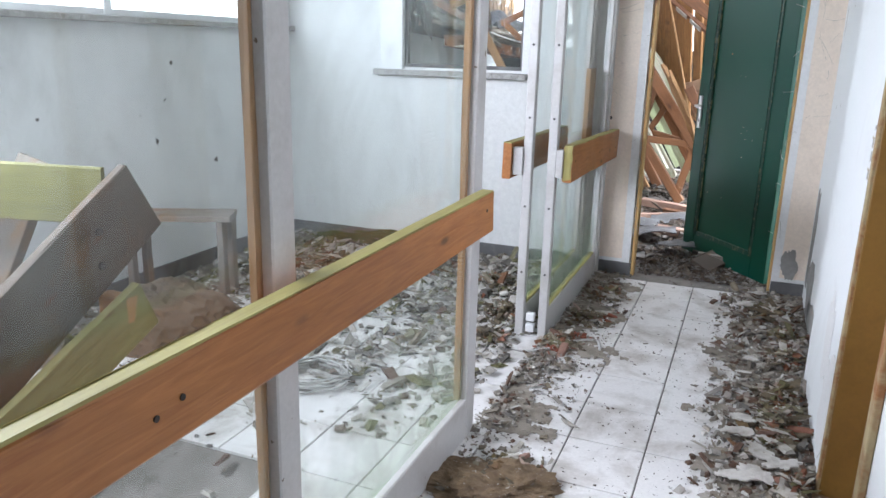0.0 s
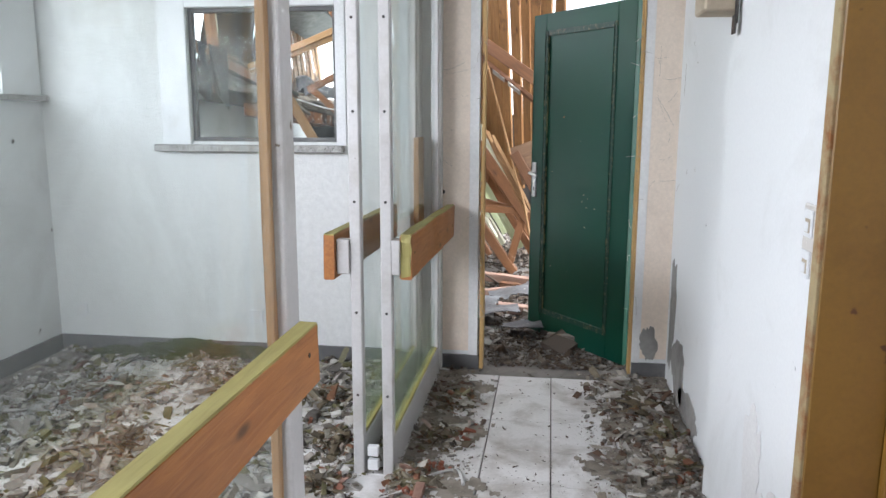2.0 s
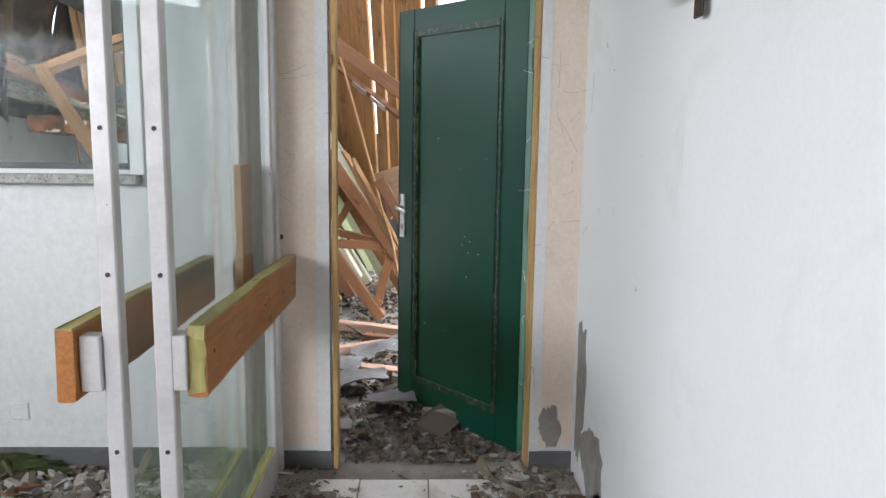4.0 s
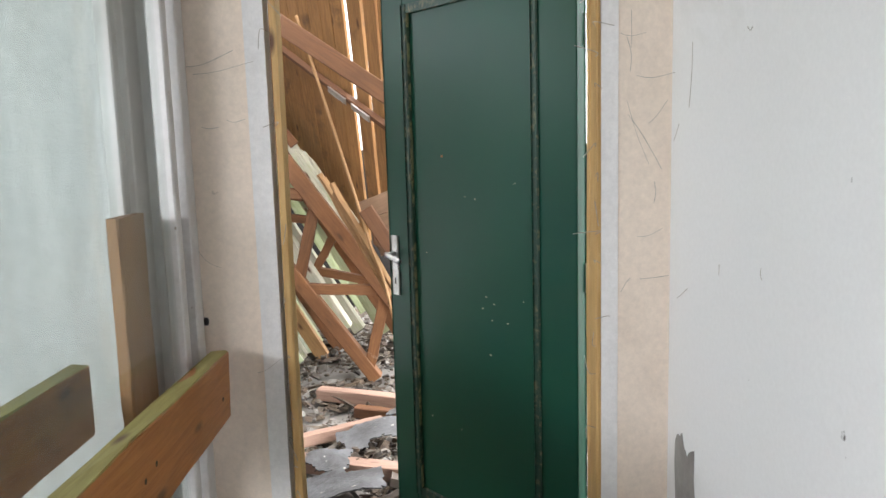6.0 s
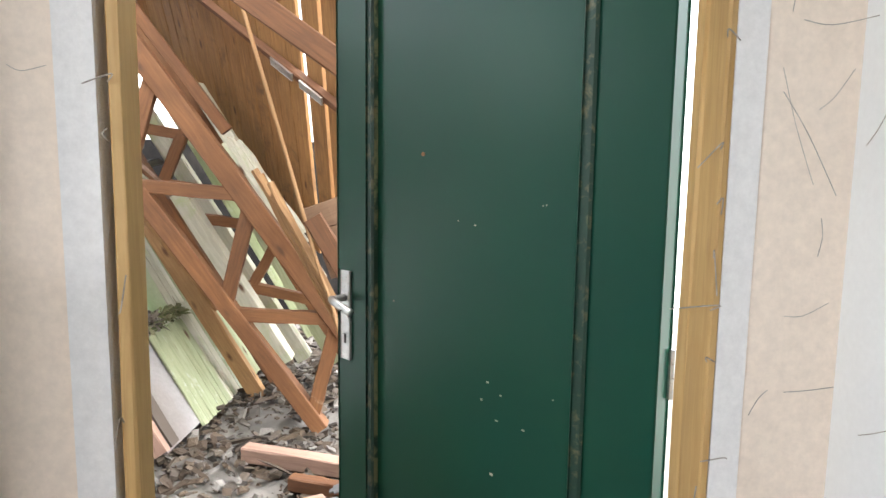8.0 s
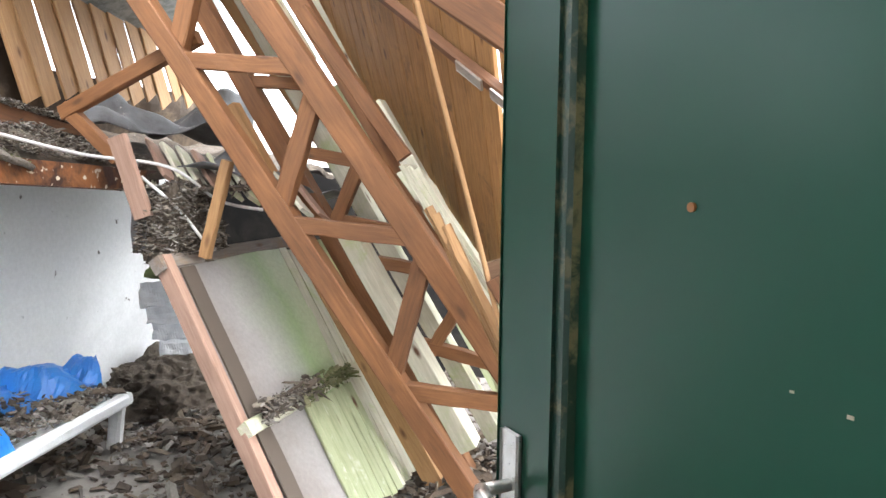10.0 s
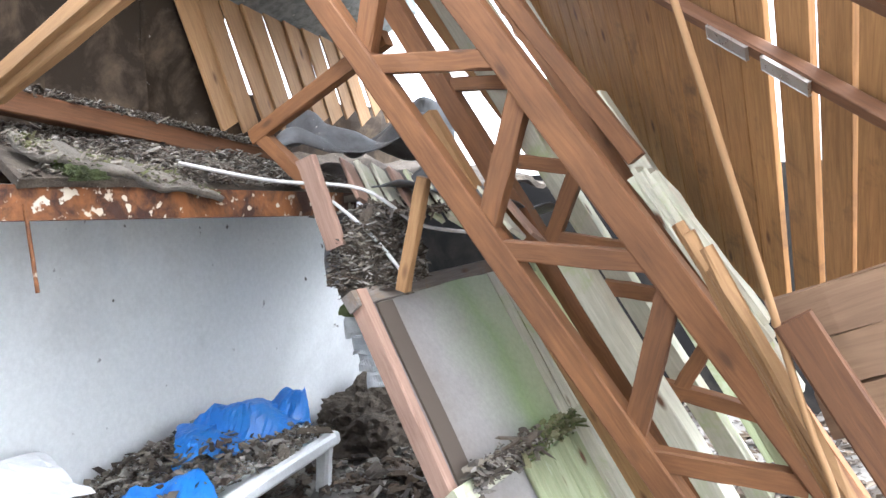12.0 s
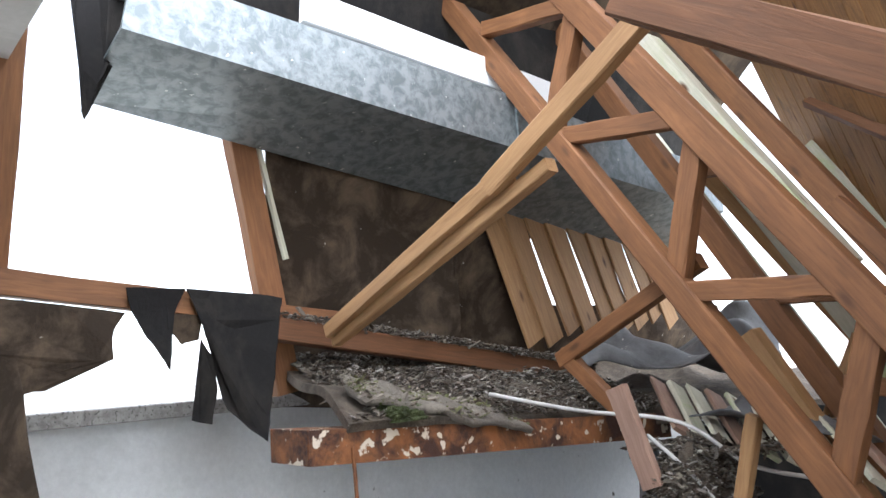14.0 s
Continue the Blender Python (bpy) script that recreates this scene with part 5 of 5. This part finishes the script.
def mounds(spots):
    """Low heaps of loose stuff: spots of (x, y, radius, height)."""
    def at(rnd):
        x, y, r, h = spots[rnd.randrange(len(spots))]
        a, d = rnd.uniform(0, 6.3), abs(rnd.gauss(0, 0.45))
        if d > 1.2:
            return None
        return (x + r * d * math.cos(a), y + 1.3 * r * d * math.sin(a), h * max(0.0, 1 - d) * rnd.random())
    return at


SILT = surface("grey_brown_silt", (0.30, 0.265, 0.22), (0.18, 0.155, 0.12), (0.42, 0.62), 9, 70, 0.95, 0.8, fleck=(0.42, 0.40, 0.36), fleck_at=0.66, fleck_scale=45, depth=0.006)


def silt(name, x0, x1, y0, y1, seed, thin):
    """A thin film of washed-in dirt with a ragged outline."""
    nx, ny = 26, int((y1 - y0) * 30)

    def gone(u, v):
        x, y = x0 + (x1 - x0) * u, y0 + (y1 - y0) * v
        edge = u if x1 < 0 else 1 - u
        return edge + 0.75 * noise.noise(Vector((x * 3.5, y * 3.5, seed))) + 0.35 * noise.noise(Vector((x * 13, y * 13, seed))) > thin
    return structure(name, sheet((x0, y0, 0.0035), (x1 - x0, 0, 0), (0, y1 - y0, 0), nx * 2, ny, 0.002, 0.001, 9, gone), SILT, "film of grey-brown silt over the tiles", "dirt")


silt("silt_by_wall", -0.16, 0.418, 2.3, 5.05, 3.0, 0.62)
silt("silt_by_glass", -0.87, -0.42, 2.6, 5.05, 8.0, 0.50)
BROWN_RUBBLE = debris_material("brown_fibre_rubble", [(0.10, 0.075, 0.045), (0.20, 0.16, 0.10), (0.055, 0.042, 0.028), (0.30, 0.26, 0.19), (0.13, 0.12, 0.05), (0.24, 0.09, 0.05), (0.50, 0.47, 0.41)])
scraps("fibre_heaps", mounds([(0.26, 3.35, 0.13, 0.08), (0.22, 2.95, 0.14, 0.07), (0.29, 3.85, 0.12, 0.07), (0.22, 4.60, 0.14, 0.05), (0.30, 2.60, 0.10, 0.08), (0.30, 4.2, 0.11, 0.06), (0.24, 3.1, 0.12, 0.08)]), 4200, (0.004, 0.036), BROWN_RUBBLE, "heaps of brown fibre and plaster along the wall", "rubble", seed=51, long=0.4)
scraps("fibre_heaps", mounds([(-0.80, 3.62, 0.12, 0.05), (-0.74, 4.05, 0.12, 0.04), (-0.72, 4.5, 0.14, 0.04), (-0.66, 2.25, 0.20, 0.05), (-1.15, 3.5, 0.14, 0.07), (-1.2, 3.9, 0.14, 0.08), (-1.4, 4.4, 0.2, 0.09), (-1.9, 4.6, 0.25, 0.09), (-2.6, 4.3, 0.3, 0.09), (-2.2, 3.7, 0.25, 0.07)]), 5200, (0.004, 0.036), BROWN_RUBBLE, "heaps of brown fibre and plaster by the glass", "rubble", seed=52, long=0.4)
scraps("brick_crumbs", mounds([(-0.80, 3.50, 0.10, 0.02), (-0.72, 3.75, 0.10, 0.02), (-0.65, 4.1, 0.1, 0.01)]), 90, (0.006, 0.024), timber("red_brick_crumb", (0.32, 0.10, 0.05), (0.20, 0.06, 0.03)), "red brick crumbs on the tiles", "rubble", seed=53, flat=0.7)
scraps("rubble_by_wall", spread(-0.12, 0.40, 1.2, 5.05, 0, by_right_wall, 0.03), 14000, (0.003, 0.034), RUBBLE, "plaster crumbs and litter along the corridor wall", "rubble", seed=2)
scraps("rubble_by_glass", spread(-0.90, -0.45, 1.5, 5.05, 0, by_glass, 0.02), 9000, (0.003, 0.026), RUBBLE, "plaster crumbs and litter along the glass", "rubble", seed=3)
scraps("crumbs", spread(-0.85, 0.3, 1.3, 5.05, 0, lambda x, y: 0.4 * patchy(x, y)), 1300, (0.003, 0.014), DARK_RUBBLE, "scattered dark crumbs on the tiles", "rubble", seed=4)
scraps("dirt", spread(-0.88, 0.40, 1.2, 5.05, 0, lambda x, y: max(by_right_wall(x, y), by_glass(x, y), 0.12 * patchy(x, y) ** 2)), 26000, (0.0015, 0.007), DARK_RUBBLE, "fine dark dirt over the corridor tiles", "dirt", seed=14)
scraps("room_rubble", spread(-3.3, -0.98, 2.3, 5.05, 0, lambda x, y: (0.25 + 0.75 * patchy(x, y)) * min(1, 0.10 + max(0, (y - 2.5) / 1.5)), 0.05), 22000, (0.004, 0.05), PALE_RUBBLE, "thick pale plaster rubble over the room floor", "rubble", seed=5)
scraps("room_litter", spread(-3.3, -0.98, 0.2, 5.05, 0, lambda x, y: patchy(x, y) * min(1, 0.25 + max(0, (y - 2.4) / 1.5)), 0.05), 7000, (0.005, 0.045), RUBBLE, "litter over the room floor", "rubble", seed=6)
scraps("room_rubble_far", spread(-3.3, 0.6, 5.25, 10.2, 0, lambda x, y: (0.3 + 0.7 * patchy(x, y)) * (1.0 if y > 6.0 or x < -0.7 else 0.15), 0.10), 26000, (0.008, 0.06), DARK_RUBBLE, "dark leaf litter and rubble over the floor", "rubble", seed=7)
scraps("door_rubble", spread(-0.62, 0.30, 5.12, 6.6, 0, None, 0.015), 5000, (0.004, 0.028), DARK_RUBBLE, "rubble heaped behind the doorway", "rubble", seed=8)
def on_slab(rnd):
    x = rnd.uniform(-3.12, -2.50)
    y = rnd.uniform(6.84 + 0.17 * (-2.50 - x), 8.45)
    return (x, y, 1.592 - 0.06 * (y - 6.80) + 0.375 * (-2.50 - x) + 0.05 * rnd.random() * max(0, noise.noise(Vector((x * 3, y * 3, 0))) + 0.4))


scraps("channel_litter", on_slab, 20000, (0.002, 0.014), LITTER, "straw and plaster litter on the fallen ceiling", "rubble", seed=9, long=0.35)


def on_purlin(rnd):
    f = rnd.random() ** 0.8
    return (-2.96 + 0.02 * f + rnd.gauss(0, 0.03), 6.85 + 1.65 * f, 1.94 - 0.255 * f + 0.03 * rnd.random())


def hanging(rnd):
    a, z = rnd.uniform(0, 6.3), rnd.random()
    r = 1.05 * math.sqrt(max(0.0, 1 - z * z)) + 0.08
    return (-2.06 + 0.15 * r * math.cos(a), 7.95 + 0.20 * r * math.sin(a), 1.14 + 0.30 * z)


def on_wool(rnd):
    f, g = rnd.random(), rnd.random()
    return (-2.63 + 0.05 * f + 0.11 * g, 6.88 + 0.68 * f, 1.73 - 0.165 * f - 0.07 * g + 0.012 * rnd.random())


scraps("wool_fluff", on_wool, 2600, (0.002, 0.013), debris_material("wool_fibres", [(0.20, 0.17, 0.14), (0.33, 0.29, 0.24), (0.13, 0.11, 0.085), (0.16, 0.16, 0.07)]), "loose fibres on the strip of mineral wool", "insulation", seed=33, long=0.6)
scraps("purlin_litter", on_purlin, 9000, (0.002, 0.013), LITTER, "straw litter caught on the eaves purlin", "rubble", seed=31, long=0.35)
scraps("hanging_litter", hanging, 7000, (0.002, 0.013), LITTER, "straw and bark hanging under the slats", "rubble", seed=32, long=0.5)
scraps("edge_litter", spread(-2.30, -1.78, 7.85, 8.5, 1.40, None, 0.10), 4500, (0.003, 0.018), LITTER, "litter caught under the fallen slats", "rubble", seed=10, long=0.5)
scraps("lounger_litter", spread(-3.30, -2.72, 6.6, 8.40, 0.295, lambda x, y: 0.5 + 0.5 * patchy(x, y), 0.17), 11000, (0.004, 0.032), LITTER, "litter lying on the lounger", "rubble", seed=11)
def on_batten(lo, hi, up):
    def at(rnd):
        f = rnd.uniform(lo, hi)
        p = PA + PV * (0.55 + rnd.gauss(0, 0.013)) + PU * f - PNn * 0.07
        return (p.x, p.y, p.z + up * rnd.random() * (0.4 + abs(noise.noise(Vector((f * 9, 0, 0))))))
    return at


scraps("batten_litter", on_batten(0.05, 0.62, 0.07), 800, (0.004, 0.024), LITTER, "litter on the rotten batten", "rubble", seed=12, long=0.4)
scraps("batten_moss", on_batten(0.42, 1.0, 0.05), 500, (0.004, 0.022), MOSSBITS, "moss on the rotten batten", "moss", seed=13, long=0.4)
rnd = random.Random(21)
for k in range(14):
    x, y = rnd.uniform(0.08, 0.32), rnd.uniform(2.55, 3.3) if k < 9 else rnd.uniform(3.3, 4.9)
    s_ = rnd.uniform(0.03, 0.085)
    tagged(part("plaster_flake", sheet((x - s_, y - s_ * 0.5, 0.03 + 0.01 * rnd.random()), (s_ * 1.6, s_ * rnd.uniform(-0.6, 0.6), rnd.uniform(-0.015, 0.02)), (s_ * rnd.uniform(-0.5, 0.3), s_ * 0.9, rnd.uniform(-0.01, 0.02)), 9, 9, 0.006, 0.02, 9, lambda u, v: math.hypot(u - 0.5, v - 0.5) > 0.42 + 0.25 * noise.noise(Vector((u * 3, v * 3, k))), k), FLAKE), "flake of white plaster on the rubble", "plaster", "plaster flakes by the wall")
for k in range(5):
    a, r = rnd.uniform(0, 6.3), rnd.uniform(0.08, 0.16)
    x, y = rnd.uniform(-0.55, 0.15), rnd.uniform(5.3, 6.3)
    tagged(part("roof_slab_piece", box((-r, -r * 0.55, 0), (r, r * 0.55, 0.025), 0.006, Matrix.Translation((x, y, 0.03)) @ Euler((rnd.gauss(0, 0.15), rnd.gauss(0, 0.15), a)).to_matrix().to_4x4()), BENCHWOOD), "broken slab on the rubble behind the doorway", "rubble piece", "slabs behind the doorway")

# dusty cobweb strands on the corridor walls
rnd = random.Random(17)
web = bmesh.new()
for x, y, z, dx, dz in ((0.30, 5.070, 1.62, 0.06, -0.17), (0.36, 5.070, 1.56, 0.05, 0.06), (0.31, 5.070, 1.86, 0.0, -0.10), (0.28, 5.070, 1.80, 0.07, 0.0),
                        (0.33, 5.070, 1.25, 0.07, 0.02), (-0.86, 5.070, 1.72, 0.16, 0.03), (-0.78, 5.070, 1.60, 0.05, 0.0), (-0.88, 5.070, 1.25, 0.06, -0.05), (-0.74, 5.070, 0.90, 0.07, 0.04)):
    add_tube(web, curve_pts([(x, y, z), (x + dx * 0.4, y - 0.004, z + dz * 0.45 - 0.008), (x + dx, y, z + dz)], 5), 0.0005, 5)
for strand in (((0.298, 5.068, 1.790), (0.310, 5.068, 1.744), (0.307, 5.068, 1.698)),
              ((0.302, 5.068, 1.585), (0.345, 5.068, 1.524), (0.396, 5.068, 1.434)),
              ((0.419, 5.003, 1.554), (0.419, 5.022, 1.529), (0.419, 5.042, 1.509)),
              ((0.419, 4.912, 1.752), (0.419, 4.915, 1.681), (0.419, 4.930, 1.593)),
              ((0.419, 5.000, 1.086), (0.419, 4.965, 1.103), (0.419, 4.922, 1.127)),
              ((0.419, 4.509, 1.247), (0.419, 4.511, 1.234), (0.419, 4.503, 1.224)),
              ((0.419, 4.601, 1.741), (0.419, 4.588, 1.732), (0.419, 4.577, 1.737)),
              ((0.376, 5.068, 1.400), (0.380, 5.068, 1.372), (0.375, 5.068, 1.342)),
              ((0.284, 5.068, 1.094), (0.298, 5.068, 1.120), (0.312, 5.068, 1.134)),
              ((0.419, 4.721, 1.222), (0.419, 4.720, 1.211), (0.419, 4.721, 1.197)),
              ((0.338, 5.068, 1.130), (0.376, 5.068, 1.132), (0.419, 5.068, 1.137)),
              ((-0.901, 5.068, 1.740), (-0.835, 5.068, 1.744), (-0.751, 5.068, 1.779)),
              ((-0.960, 5.068, 1.737), (-0.934, 5.068, 1.730), (-0.901, 5.068, 1.740)),
              ((-0.992, 5.068, 1.820), (-1.037, 5.068, 1.823), (-1.075, 5.068, 1.809)),
              ((-0.931, 5.068, 1.655), (-0.907, 5.068, 1.652), (-0.878, 5.068, 1.654)),
              ((-0.846, 5.068, 1.582), (-0.826, 5.068, 1.577), (-0.800, 5.068, 1.581)),
              ((0.325, 5.068, 1.687), (0.369, 5.068, 1.681), (0.419, 5.039, 1.691))):
    add_tube(web, curve_pts(strand, 5), 0.0007, 5)
for k in range(3):
    y, z = rnd.uniform(3.75, 5.0), rnd.uniform(1.0, 2.2)
    dy, dz = rnd.gauss(0, 0.03), rnd.gauss(0, 0.05)
    add_tube(web, curve_pts([(0.421, y, z), (0.417, y + dy * 0.5, z + dz * 0.4), (0.421, y + dy, z + dz)], 5), 0.0008, 5)
for k in range(22):
    z = 0.3 + k * 0.08
    for x in (-0.650, 0.212):
        if rnd.random() < 0.6:
            add_tube(web, curve_pts([(x, 5.068, z), (x + rnd.gauss(0, 0.012), 5.058, z + 0.01), (x + rnd.gauss(0.0, 0.03), 5.064, z + rnd.gauss(0, 0.03))], 4), 0.0011, 5)
tagged(part("cobwebs", web, DUST), "dusty cobweb strands round the doorway", "cobweb", kind="stuff")
structure("hole_in_wall", box((-0.885, 5.0705, 1.040), (-0.865, 5.0765, 1.062), 0.004), IRON, "small dark drilled hole", "hole")

# greenery outside
rnd = random.Random(3)
vs, fs = [], []
for k in range(9000):
    x, y = -11.0 + rnd.gauss(0, 1.0), rnd.uniform(-4, 7)
    z = abs(rnd.gauss(0, 1.6)) * (0.7 + 0.5 * noise.noise(Vector((y * 0.5, 0, 0)))) - 0.3
    m = Euler((rnd.uniform(0, 6), rnd.uniform(0, 6), rnd.uniform(0, 6))).to_matrix()
    i = len(vs)
    vs += [tuple(Vector((x, y, z)) + m @ Vector(p)) for p in ((-0.09, 0, 0), (0, -0.04, 0), (0.09, 0, 0), (0, 0.04, 0.01))]
    fs.append((i, i + 1, i + 2, i + 3))
me = bpy.data.meshes.new("hedge")
me.from_pydata(vs, [], fs)
me.materials.append(LEAF)
tagged(new("hedge", me), "overgrown hedge outside the windows", "hedge", kind="stuff")

# ---- tiles ----
bm = box((0.003, 0.003, -0.02), (0.294, 0.322, 0.0), 0.002)
proto = bpy.data.meshes.new("tile")
bm.to_mesh(proto)
bm.free()
proto.materials.append(TILE)
rnd = random.Random(8)
for i in range(-9, 3):
    for j in range(-11, 1):
        x, y = -0.228 + 0.297 * i, 4.952 - 0.325 + 0.325 * j
        if x < -3.36 or (i < -4 and j < -9) or y < 1.0 or (x < -1.5 and y < 1.75):
            continue
        if x + 0.296 > 0.44:
            continue
        t_ = new("tile", proto)
        t_.location = (x, y, rnd.uniform(-0.0015, 0.001))
        t_.parent = floor
bm = box((0.001, 0, 0.001), (0.147, 0.008, 0.147), 0.0015)
proto = bpy.data.meshes.new("wall_tile")
bm.to_mesh(proto)
bm.free()
proto.materials.append(WALLTILE)
wt = bpy.data.objects["wall_washroom_north"]
for i in range(10):
    for j in range(14):
        t_ = new("tile", proto)
        t_.location = (0.575 + 0.148 * i, 3.093, 0.01 + 0.148 * j)
        t_.parent = wt
